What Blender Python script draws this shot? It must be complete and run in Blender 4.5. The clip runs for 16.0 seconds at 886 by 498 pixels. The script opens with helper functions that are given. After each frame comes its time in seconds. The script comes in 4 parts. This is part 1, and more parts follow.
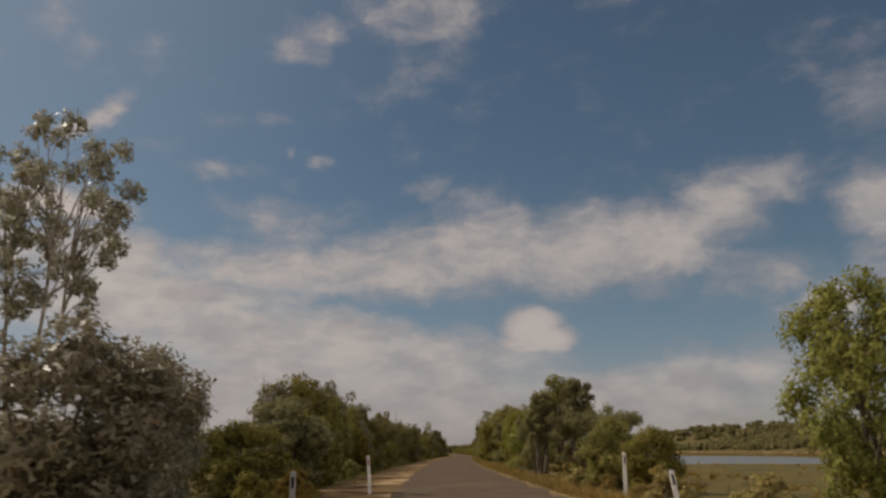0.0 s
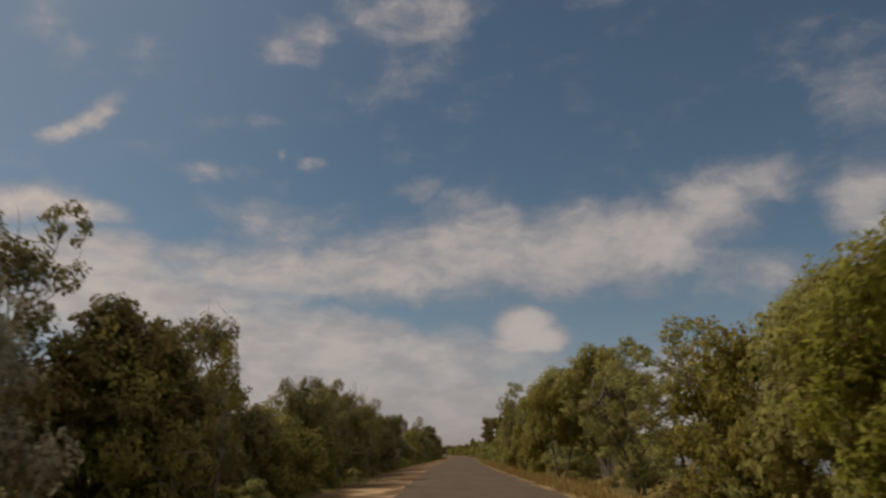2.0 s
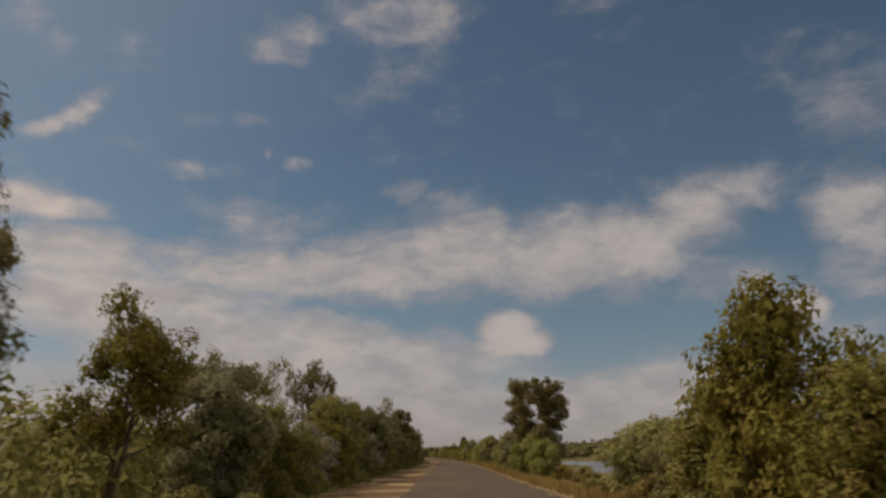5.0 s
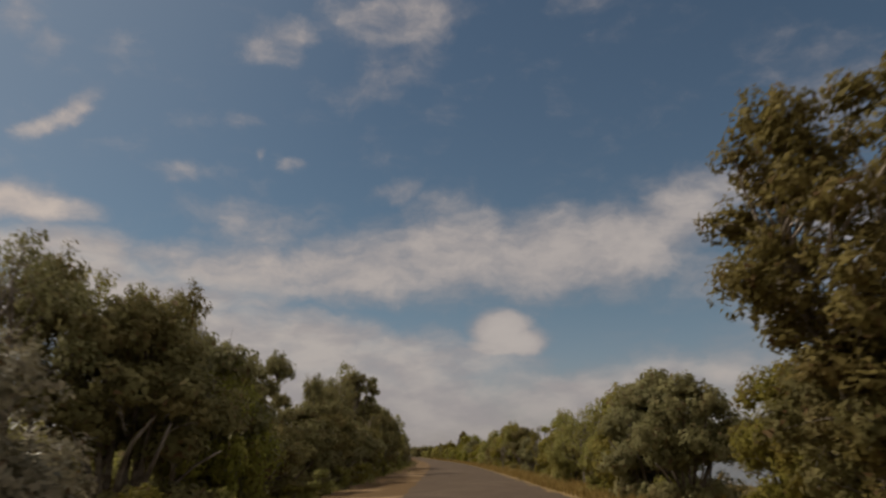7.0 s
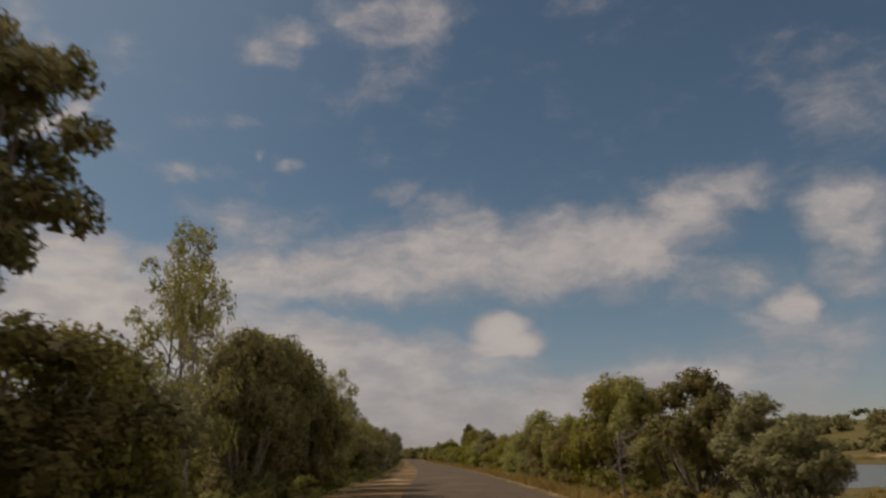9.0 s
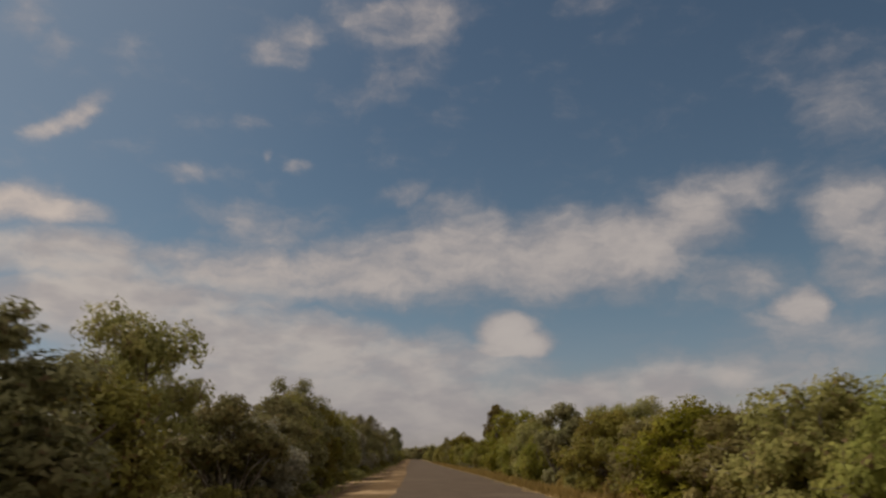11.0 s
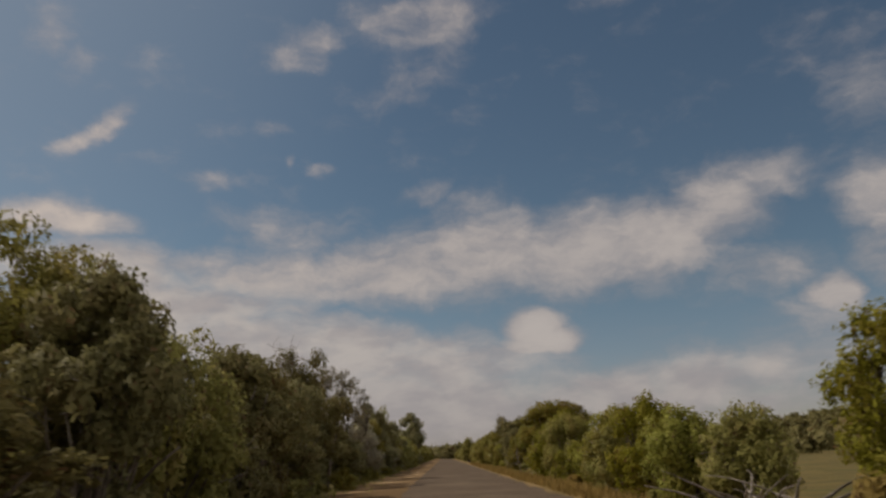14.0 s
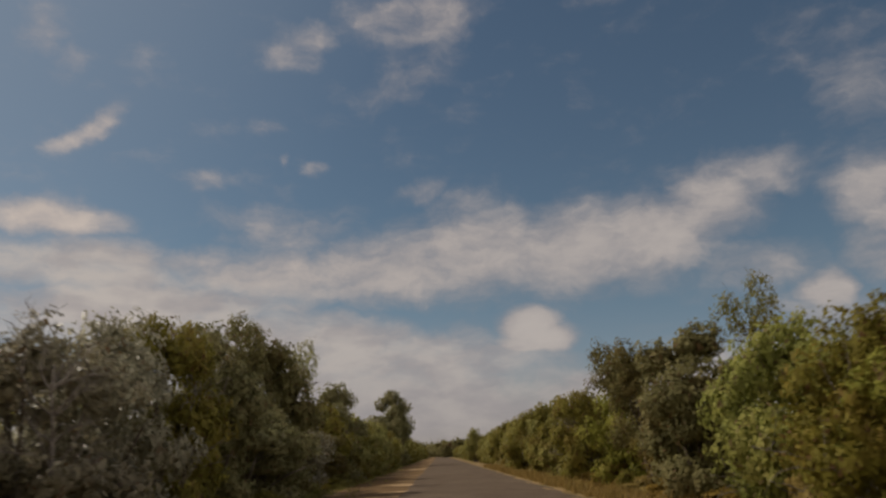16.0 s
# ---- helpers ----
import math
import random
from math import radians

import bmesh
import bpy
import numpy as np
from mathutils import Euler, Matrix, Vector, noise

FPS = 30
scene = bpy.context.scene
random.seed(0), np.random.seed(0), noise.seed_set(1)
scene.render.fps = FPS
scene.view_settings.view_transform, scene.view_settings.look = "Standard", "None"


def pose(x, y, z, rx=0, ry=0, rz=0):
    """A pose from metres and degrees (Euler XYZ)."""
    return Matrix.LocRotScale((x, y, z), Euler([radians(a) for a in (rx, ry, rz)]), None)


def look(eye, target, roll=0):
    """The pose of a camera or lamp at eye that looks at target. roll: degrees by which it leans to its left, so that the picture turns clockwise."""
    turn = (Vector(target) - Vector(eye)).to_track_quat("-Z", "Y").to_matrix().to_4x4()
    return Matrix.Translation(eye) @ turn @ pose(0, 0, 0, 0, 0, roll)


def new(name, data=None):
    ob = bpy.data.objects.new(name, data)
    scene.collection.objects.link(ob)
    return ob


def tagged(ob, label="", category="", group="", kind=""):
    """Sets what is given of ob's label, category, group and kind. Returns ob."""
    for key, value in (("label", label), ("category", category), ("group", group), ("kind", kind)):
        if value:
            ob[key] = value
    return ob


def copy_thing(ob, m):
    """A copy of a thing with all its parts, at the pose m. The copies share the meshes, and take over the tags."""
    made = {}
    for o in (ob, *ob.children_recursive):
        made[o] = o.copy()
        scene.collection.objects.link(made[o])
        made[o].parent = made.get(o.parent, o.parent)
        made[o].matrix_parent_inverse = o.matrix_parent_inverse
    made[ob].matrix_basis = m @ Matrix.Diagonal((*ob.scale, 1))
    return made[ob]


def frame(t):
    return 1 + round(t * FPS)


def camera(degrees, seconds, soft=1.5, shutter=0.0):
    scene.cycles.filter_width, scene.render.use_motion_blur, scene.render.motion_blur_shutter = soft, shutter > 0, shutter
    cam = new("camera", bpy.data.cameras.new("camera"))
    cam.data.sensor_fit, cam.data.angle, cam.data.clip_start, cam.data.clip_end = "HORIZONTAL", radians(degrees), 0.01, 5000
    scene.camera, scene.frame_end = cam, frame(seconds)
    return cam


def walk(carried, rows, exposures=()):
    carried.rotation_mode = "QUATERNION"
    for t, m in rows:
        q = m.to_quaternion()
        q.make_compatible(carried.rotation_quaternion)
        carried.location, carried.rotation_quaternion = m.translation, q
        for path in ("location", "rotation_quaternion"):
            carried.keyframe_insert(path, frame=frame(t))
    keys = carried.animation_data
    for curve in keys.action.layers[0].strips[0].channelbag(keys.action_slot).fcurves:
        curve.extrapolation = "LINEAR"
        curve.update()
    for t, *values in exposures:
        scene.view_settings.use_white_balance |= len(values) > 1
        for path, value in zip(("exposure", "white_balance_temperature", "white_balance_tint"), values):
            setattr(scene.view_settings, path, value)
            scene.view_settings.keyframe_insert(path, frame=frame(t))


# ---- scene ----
SPEED = 22.3          # metres a second
EYE_HEIGHT = 1.22

# seconds; the camera's yaw, pitch and roll; the car's heading, in degrees
TURNS = (
    (0, -0, 15.38, 0, 0.9),
    (0.5, -0.14, 15.37, 0.3, 0.7),
    (1, -0.25, 15.36, 0.6, 0.53),
    (1.5, -0.36, 15.44, 0.6, 0.35),
    (2, -0.52, 15.45, 0.5, 0.13),
    (2.5, -0.74, 15.47, 0.5, -0.17),
    (3, -0.95, 15.53, 0.3, -0.45),
    (3.5, -1.16, 15.58, 0.1, -0.73),
    (4, -1.45, 15.64, -0.1, -1.1),
    (6.5, -2.25, 15.59, 0.3, -2.25),
    (7, -2.28, 15.61, 0.35, -2.28),
    (7.5, -2.4, 15.81, 0.3, -2.4),
    (8, -2.42, 15.81, 0.2, -2.42),
    (8.5, -2.4, 15.78, 0.3, -2.4),
    (9, -2.39, 15.74, 0.3, -2.39),
    (9.5, -2.35, 15.76, 0.35, -2.35),
    (12, -0.96, 15.73, 0.4, -0.76),
    (12.5, -0.41, 15.49, 0.8, -0.21),
    (13, 0.01, 15.7, 0.9, 0.21),
    (13.5, 0.27, 15.77, 1.3, 0.47),
    (14, 0.57, 15.7, 1.6, 0.77),
    (14.5, 0.82, 15.59, 1.6, 1.02),
    (15, 0.75, 15.57, 1.3, 0.95),
    (15.5, 0.48, 15.7, 1.7, 0.68),
    (16, 0.23, 15.55, 1.9, 0.43)
)


# the heading between the rows where the road bends
BEND = ((10.2, -1.9), (10.9, -1.3), (11.5, -0.75))
HEADINGS = sorted([(r[0], r[4]) for r in TURNS] + list(BEND)) + [(22.0, 0.5), (60.0, 2.0)]


def yaw_at(t):
    return float(np.interp(t, [h[0] for h in HEADINGS], [h[1] for h in HEADINGS]))


# the line that the car follows: a heading every metre, smoothed, then summed
LINE_START, LINE_END = -200, 3200
_s = np.arange(LINE_START, LINE_END + 1.0)
_yaw = np.array([yaw_at(s / SPEED) for s in _s])
_yaw = np.convolve(np.pad(_yaw, 15, mode="edge"), np.ones(31) / 31, mode="valid")
LINE_YAW = _yaw
LINE_X = np.cumsum(-np.sin(np.radians(_yaw)))
LINE_Y = np.cumsum(np.cos(np.radians(_yaw)))
LINE_X -= np.interp(0, _s, LINE_X)
LINE_Y -= np.interp(0, _s, LINE_Y)
LINE_S = _s


def along(s, d):
    """The place s metres along the driven line and d metres to its right, and the heading there."""
    yaw = float(np.interp(s, LINE_S, LINE_YAW))
    a = radians(yaw)
    return (float(np.interp(s, LINE_S, LINE_X)) + d * math.cos(a),
            float(np.interp(s, LINE_S, LINE_Y)) + d * math.sin(a), yaw)


# ---- camera ----
cam = camera(62, 16.0, soft=2.5, shutter=0.13)
rows = []
for t, yaw, pitch, roll, _ in TURNS:
    x, y, _ = along(SPEED * t, 0.0)
    rows.append((t, pose(x, y, EYE_HEIGHT, 90 + pitch, roll, yaw)))
walk(cam, rows, exposures=((0, -0.5), (16, -0.5)))

# ---- world, sun ----
SUN_AZ, SUN_EL = -76, 46      # degrees to the right of the first heading; above the horizon
sun = new("sun", bpy.data.lights.new("sun", "SUN"))
sun.data.energy, sun.data.angle, sun.data.color = 4.4, radians(0.6), (1.0, 0.9, 0.76)
sun_way = Vector((math.sin(radians(SUN_AZ)) * math.cos(radians(SUN_EL)),
                  math.cos(radians(SUN_AZ)) * math.cos(radians(SUN_EL)), math.sin(radians(SUN_EL))))
sun.matrix_world = look(sun_way * 100, (0, 0, 0))


class Nodes:
    """Short hand for building a node tree."""

    def __init__(self, tree):
        self.tree = tree
        tree.nodes.clear()

    def add(self, kind, props=None, **inputs):
        node = self.tree.nodes.new(kind)
        for key, value in (props or {}).items():
            setattr(node, key, value)
        for key, value in inputs.items():
            key = int(key[1:]) if key[0] == "_" else key.replace("__", " ")
            self.put(node.inputs[key], value)
        return node

    def put(self, socket, value):
        if isinstance(value, bpy.types.NodeSocket):
            self.tree.links.new(value, socket)
        else:
            socket.default_value = value

    def math(self, op, a, b=0.0, c=0.0, clamp=False):
        return self.add("ShaderNodeMath", {"operation": op, "use_clamp": clamp}, _0=a, _1=b, _2=c).outputs[0]

    def mix(self, factor, a, b, blend="MIX"):
        node = self.add("ShaderNodeMix", {"data_type": "RGBA", "blend_type": blend, "clamp_factor": True}, _0=factor, _6=a, _7=b)
        return node.outputs[2]

    def ramp(self, value, low, high, to_low=0.0, to_high=1.0, smooth=True):
        return self.add("ShaderNodeMapRange", {"interpolation_type": "SMOOTHSTEP" if smooth else "LINEAR"},
                        _0=value, _1=low, _2=high, _3=to_low, _4=to_high).outputs[0]

    def noise(self, vector, scale, detail=4.0, rough=0.55, distortion=0.0):
        return self.add("ShaderNodeTexNoise", None, Vector=vector, Scale=scale, Detail=detail, Roughness=rough,
                        Distortion=distortion).outputs[0]


# clouds: azimuth, elevation, half width, half height, lean (degrees), weight
HIGH_WISPS = (
    (-27.6, 22.6, 2.4, 0.8, 19, 0.50),
    (-26, 23.9, 2.1, 1.1, 49, 0.60),
    (-28.8, 16.9, 5.1, 1.5, -1, 0.80),
    (-29, 27.5, 1.9, 1.2, 33, 0.30),
    (-11.6, 30.7, 3.5, 1.6, 18, 0.40),
    (-1.3, 33.1, 6.7, 2.4, 6, 0.47),
    (-2.2, 28.5, 5.0, 2.1, 25, 0.36),
    (-18.8, 20.0, 2.5, 1.2, 16, 0.32),
    (-13.6, 24.7, 1.6, 0.9, 5, 0.26),
    (-9.6, 21.9, 1.2, 0.6, 4, 0.34),
    (-12.3, 22.5, 0.6, 0.6, 5, 0.28),
    (-1.4, 20.1, 2.8, 1.1, 0, 0.36),
    (16.5, 33.4, 4.2, 1.5, -8, 0.20),
    (-30.9, 29.0, 2.2, 2.1, 15, 0.40),
)
MAIN_BANK = (
    (-19.8, 13.8, 6.2, 1.9, 9, 0.62),
    (-13.2, 13.5, 8.3, 2.6, 2, 0.68),
    (-12.1, 17.0, 6.2, 2.4, -7, 0.42),
    (-4, 14.0, 9.9, 3.1, -0, 0.72),
    (3.2, 15.2, 9.0, 4.0, 4, 0.74),
    (10.4, 15.0, 8.6, 4.0, 0, 0.74),
    (16.1, 15.1, 6.9, 4.1, 10, 0.74),
    (20.5, 17.0, 5.6, 3.4, 18, 0.68),
    (24, 18.9, 5.0, 2.4, 2, 0.46),
    (0.5, 18.3, 5.1, 2.0, 13, 0.40),
)
LOW_BANK = (
    (-26.2, 13.7, 9.2, 2.4, -3, 0.74),
    (-22.2, 10.5, 13.5, 3.4, 3, 0.80),
    (-12, 7.9, 16.4, 3.4, -3, 0.80),
    (-2.5, 6.7, 13.0, 3.1, -1, 0.76),
    (-8.4, 3.5, 26.1, 4.6, -1, 0.85),
    (14.5, 4.0, 15.9, 2.7, 6, 0.75),
    (2.6, 1.4, 33.3, 2.5, -1, 0.70),
)
EAST_BANK = (
    (24.1, 12.3, 4.9, 2.0, -1, 0.50),
    (28.3, 10.5, 2.1, 1.8, 41, 0.80),
    (28.4, 6.2, 1.2, 1.0, 28, 0.55),
    (32.9, 15.6, 3.7, 3.8, 23, 0.60),
    (32.4, 12.2, 3.9, 2.7, -8, 0.55),
    (33.8, 23.2, 6.1, 4.1, -54, 0.29),
    (29.9, 26.9, 4.3, 2.6, -41, 0.2),
    (27.9, 7.2, 7.3, 4.3, 6, 0.42),
    (22.4, 4.4, 11.1, 3.2, 4, 0.58),
)
LONE_HEAPS = (
    (6.8, 9.0, 2.7, 1.95, -1, 1.15),
    (7.9, 8.4, 2.7, 1.35, -3, 1.1),
    (6.9, 8.1, 3.3, 1.0, -1, 1.1),
)


world = bpy.data.worlds.new("world")
world.use_nodes = True
scene.world = world
w = Nodes(world.node_tree)
direction = w.add("ShaderNodeTexCoord").outputs["Generated"]
xyz = w.add("ShaderNodeSeparateXYZ", None, _0=direction)
azimuth = w.math("MULTIPLY", w.math("ARCTAN2", xyz.outputs[0], xyz.outputs[1]), 180 / math.pi)
elevation = w.math("MULTIPLY", w.math("ARCSINE", xyz.outputs[2]), 180 / math.pi)
sphere = w.add("ShaderNodeCombineXYZ", None, _0=azimuth, _1=elevation).outputs[0]
# ragged edges: the place is pushed about by fine noise before the clouds are looked up
push = w.add("ShaderNodeTexNoise", None, Vector=sphere, Scale=0.16, Detail=6.0, Roughness=0.6)
shift = w.add("ShaderNodeVectorMath", {"operation": "MULTIPLY_ADD"}, _0=push.outputs["Color"], _1=(5.0, 3.0, 0), _2=(-2.5, -1.5, 0)).outputs[0]
warped = w.add("ShaderNodeVectorMath", {"operation": "ADD"}, _0=sphere, _1=shift).outputs[0]


gentle = w.add("ShaderNodeVectorMath", {"operation": "MULTIPLY_ADD"}, _0=shift, _1=(0.35, 0.35, 0), _2=sphere).outputs[0]


def cloud_field(rows, warped=warped):
    total = None
    for az, el, ra, re, lean, weight in rows:
        local = w.add("ShaderNodeMapping", {"vector_type": "TEXTURE"}, Vector=warped, Location=(az, el, 0),
                      Rotation=(0, 0, radians(lean)), Scale=(ra, re, 1)).outputs[0]
        far = w.add("ShaderNodeVectorMath", {"operation": "LENGTH"}, _0=local).outputs["Value"]
        near = w.ramp(far, 0.25, 1.4, weight, 0.0)
        total = near if total is None else w.math("MAXIMUM", total, near)
    return total


grain = w.noise(w.add("ShaderNodeVectorMath", {"operation": "MULTIPLY"}, _0=warped, _1=(0.6, 1.0, 1)).outputs[0], 0.3, 7.0, 0.6)
broad = w.noise(sphere, 0.045, 3.0, 0.5)
wisps, bank, low, east = [cloud_field(r) for r in (HIGH_WISPS, MAIN_BANK, LOW_BANK, EAST_BANK)]
heaps = cloud_field(LONE_HEAPS, gentle)
thick = w.math("MAXIMUM", w.math("MAXIMUM", bank, low), heaps)
field = w.math("MAXIMUM", thick, w.math("MAXIMUM", wisps, east))
# behind the viewer and overhead the broken cloud goes on, unseen, thickened for fill
elsewhere = w.math("MULTIPLY", w.ramp(w.math("ABSOLUTE", azimuth), 38, 55), w.ramp(broad, 0.28, 0.48, 0.0, 0.95))
field = w.math("MAXIMUM", field, elsewhere)
streak = w.noise(w.add("ShaderNodeVectorMath", {"operation": "MULTIPLY"}, _0=warped, _1=(0.35, 1.0, 1)).outputs[0], 0.55, 6.0, 0.62)
ragged = w.math("ADD", w.math("MULTIPLY_ADD", grain, 1.0, -0.5), w.math("MULTIPLY_ADD", streak, 0.5, -0.25))
density = w.ramp(w.math("ADD", field, ragged), 0.0, 0.85)
sky = w.add("ShaderNodeTexSky", {"sky_type": "NISHITA", "sun_disc": False, "sun_elevation": radians(SUN_EL),
                                 "sun_rotation": radians(SUN_AZ), "air_density": 1.0, "dust_density": 0.6, "ozone_density": 1.0})
blue = w.mix(1.0, sky.outputs[0], (0.0705, 0.0735, 0.0685, 1), "MULTIPLY")
lit = w.ramp(w.math("ADD", w.math("MULTIPLY", field, 0.5), w.math("MULTIPLY_ADD", w.math("MULTIPLY_ADD", streak, 0.5, grain), 0.9, -0.4)), 0.2, 0.95)
cloud = w.mix(lit, (0.36, 0.33, 0.345, 1), (0.655, 0.585, 0.54, 1))
# unseen clouds opposite the sun, behind the viewer: added fill, brighter than sunlit cloud
facing = w.add("ShaderNodeVectorMath", {"operation": "DOT_PRODUCT"}, _0=direction, _1=tuple(sun_way)).outputs["Value"]
cloud = w.mix(w.ramp(facing, 0.25, 0.8), cloud, w.mix(1.0, cloud, (1.38, 1.30, 1.2, 1), "MULTIPLY"))
cloud = w.mix(w.ramp(facing, -0.2, -0.75), cloud, (3.5, 3.2, 2.9, 1))
heaped = w.ramp(w.noise(w.add("ShaderNodeVectorMath", {"operation": "MULTIPLY"}, _0=gentle, _1=(0.55, 1.3, 1)).outputs[0], 0.38, 3.5, 0.5), 0.36, 0.62)
cloud = w.mix(w.math("MULTIPLY", w.ramp(low, 0.15, 0.6), 0.65), cloud, w.mix(heaped, (0.44, 0.4, 0.4, 1), (0.67, 0.6, 0.545, 1)))
haze = w.ramp(elevation, 0.0, 9.0, 1.0, 0.0)
cloud = w.mix(w.math("MULTIPLY", w.math("MULTIPLY", haze, w.ramp(w.math("ABSOLUTE", azimuth), 60, 45)), 0.45), cloud, (0.36, 0.33, 0.35, 1))
blue = w.mix(w.math("MULTIPLY", w.ramp(facing, 0.45, 1.0), 0.54), blue, (0.36, 0.42, 0.49, 1))
blue = w.mix(w.ramp(elevation, 14.0, 3.0), blue, w.mix(1.0, blue, (1.1, 0.97, 1.06, 1), "MULTIPLY"))
colour = w.mix(w.math("MULTIPLY", density, 0.93), blue, cloud)
back = w.add("ShaderNodeBackground", None, Color=colour, Strength=1.0)
w.add("ShaderNodeOutputWorld", None, Surface=back.outputs[0])

# ---- materials ----


def material(name):
    m = bpy.data.materials.new(name)
    m.use_nodes = True
    n = Nodes(m.node_tree)
    return m, n


def finish(n, shader):
    n.add("ShaderNodeOutputMaterial", None, Surface=shader)


def leaf_material(name, dark, light, dry, gloss=0.62, shine=0.1):
    """Foliage: varied from plant to plant and from leaf to leaf, with some light coming through."""
    m, n = material(name)
    plant = n.add("ShaderNodeObjectInfo").outputs["Random"]
    leaf = n.add("ShaderNodeNewGeometry").outputs["Random Per Island"]
    place = n.add("ShaderNodeTexCoord").outputs["Object"]
    patch = n.noise(place, 0.9, 3.0)
    c = n.mix(n.math("MULTIPLY_ADD", n.noise(place, 7.0, 3.0), 0.6, n.math("MULTIPLY_ADD", leaf, 0.8, -0.2)), (*dark, 1), (*light, 1))
    c = n.mix(n.math("MULTIPLY", n.ramp(patch, 0.45, 0.75), 0.6), c, (*dry, 1))
    c = n.mix(n.ramp(leaf, 0.93, 0.97), c, (0.16, 0.10, 0.045, 1))
    tone = n.add("ShaderNodeHueSaturation", None, Hue=n.math("MULTIPLY_ADD", plant, 0.022, 0.491),
                 Saturation=n.math("MULTIPLY_ADD", plant, -0.25, 1.1), Value=n.math("MULTIPLY_ADD", plant, 0.45, 0.75), Color=c).outputs[0]
    face = n.add("ShaderNodeBsdfPrincipled", None, Base__Color=tone, Roughness=gloss)
    face.inputs["Specular IOR Level"].default_value = shine
    glow = n.add("ShaderNodeBsdfTranslucent", None, Color=tone)
    finish(n, n.add("ShaderNodeMixShader", None, _0=0.42, _1=face.outputs[0], _2=glow.outputs[0]).outputs[0])
    return m


def rough_material(name, low, high, third, scale, bump=0.3, roughness=0.9, fine=30.0, third_at=(0.5, 0.7)):
    """Earth, bark and the like: two scales of variation and a fine relief."""
    m, n = material(name)
    place = n.add("ShaderNodeTexCoord").outputs["Object"]
    a = n.noise(place, scale, 5.0, 0.6)
    b = n.noise(place, scale * 0.22, 4.0, 0.6, 0.4)
    f = n.noise(place, fine, 4.0, 0.65)
    c = n.mix(n.ramp(a, 0.32, 0.68), (*low, 1), (*high, 1))
    c = n.mix(n.ramp(b, *third_at), c, (*third, 1))
    c = n.mix(0.55, c, n.mix(f, (0.55, 0.55, 0.55, 1), (1.45, 1.45, 1.45, 1)), "MULTIPLY")
    relief = n.add("ShaderNodeBump", None, Strength=bump, Distance=0.05, Height=f)
    s = n.add("ShaderNodeBsdfPrincipled", None, Base__Color=c, Roughness=roughness, Normal=relief.outputs[0])
    s.inputs["Specular IOR Level"].default_value = 0.12
    finish(n, s.outputs[0])
    return m


LEAF_OLIVE = leaf_material("leaf_olive", (0.147, 0.136, 0.03), (0.312, 0.285, 0.07), (0.32, 0.232, 0.07))
LEAF_GREY = leaf_material("leaf_grey_green", (0.15, 0.135, 0.08), (0.37, 0.335, 0.22), (0.28, 0.23, 0.14), 0.4, 0.45)
LEAF_DARK = leaf_material("leaf_dark", (0.122, 0.112, 0.042), (0.25, 0.226, 0.092), (0.26, 0.2, 0.085))
LEAF_BRIGHT = leaf_material("leaf_bright", (0.15, 0.15, 0.022), (0.305, 0.3, 0.045), (0.32, 0.25, 0.055))
LEAF_GOLD = leaf_material("leaf_gold", (0.2, 0.145, 0.04), (0.38, 0.28, 0.08), (0.3, 0.22, 0.08))
LEAF_BROWN = leaf_material("leaf_brown", (0.132, 0.11, 0.034), (0.25, 0.205, 0.068), (0.24, 0.175, 0.068))
GRASS_DRY = leaf_material("dry_grass", (0.22, 0.155, 0.05), (0.45, 0.32, 0.115), (0.22, 0.18, 0.06), 0.7)
BARK = rough_material("bark", (0.07, 0.055, 0.04), (0.17, 0.14, 0.105), (0.25, 0.22, 0.18), 5.0, 0.5)
BARK_PALE = rough_material("pale_bark", (0.2, 0.17, 0.135), (0.42, 0.37, 0.31), (0.12, 0.09, 0.065), 3.0, 0.3, 0.8)
TWIG_GREY = rough_material("grey_dead_wood", (0.14, 0.12, 0.1), (0.28, 0.25, 0.22), (0.1, 0.085, 0.07), 6.0, 0.3)
ASPHALT = rough_material("asphalt", (0.088, 0.063, 0.043), (0.116, 0.085, 0.059), (0.142, 0.106, 0.073), 1.2, 0.35, 0.96, 60.0, (0.5, 0.75))
SAND = rough_material("sandy_verge", (0.25, 0.165, 0.085), (0.46, 0.32, 0.18), (0.13, 0.08, 0.036), 1.1, 0.5, 0.95, 18.0, (0.36, 0.5))
VERGE = rough_material("ochre_verge", (0.2, 0.135, 0.058), (0.32, 0.22, 0.105), (0.14, 0.1, 0.038), 1.4, 0.4, 0.95, 25.0, (0.44, 0.6))
EARTH = rough_material("heath_ground", (0.085, 0.07, 0.026), (0.14, 0.105, 0.036), (0.07, 0.07, 0.022), 0.6, 0.6, 0.95, 8.0)
STONE = rough_material("pale_stone", (0.26, 0.23, 0.19), (0.42, 0.38, 0.32), (0.2, 0.17, 0.13), 9.0, 0.4, 0.9)
POST_PAINT = rough_material("white_post_paint", (0.72, 0.72, 0.7), (0.8, 0.8, 0.78), (0.62, 0.6, 0.55), 5.0, 0.1, 0.55)
POST_GREY = rough_material("weathered_grey_post", (0.3, 0.3, 0.29), (0.4, 0.4, 0.38), (0.24, 0.22, 0.2), 5.0, 0.1, 0.7)
BLACK_FILM = rough_material("dark_reflector", (0.02, 0.02, 0.022), (0.03, 0.03, 0.03), (0.04, 0.03, 0.03), 8.0, 0.0, 0.3)
RED_FILM = rough_material("red_reflector", (0.30, 0.02, 0.02), (0.38, 0.03, 0.025), (0.22, 0.02, 0.02), 8.0, 0.0, 0.3)

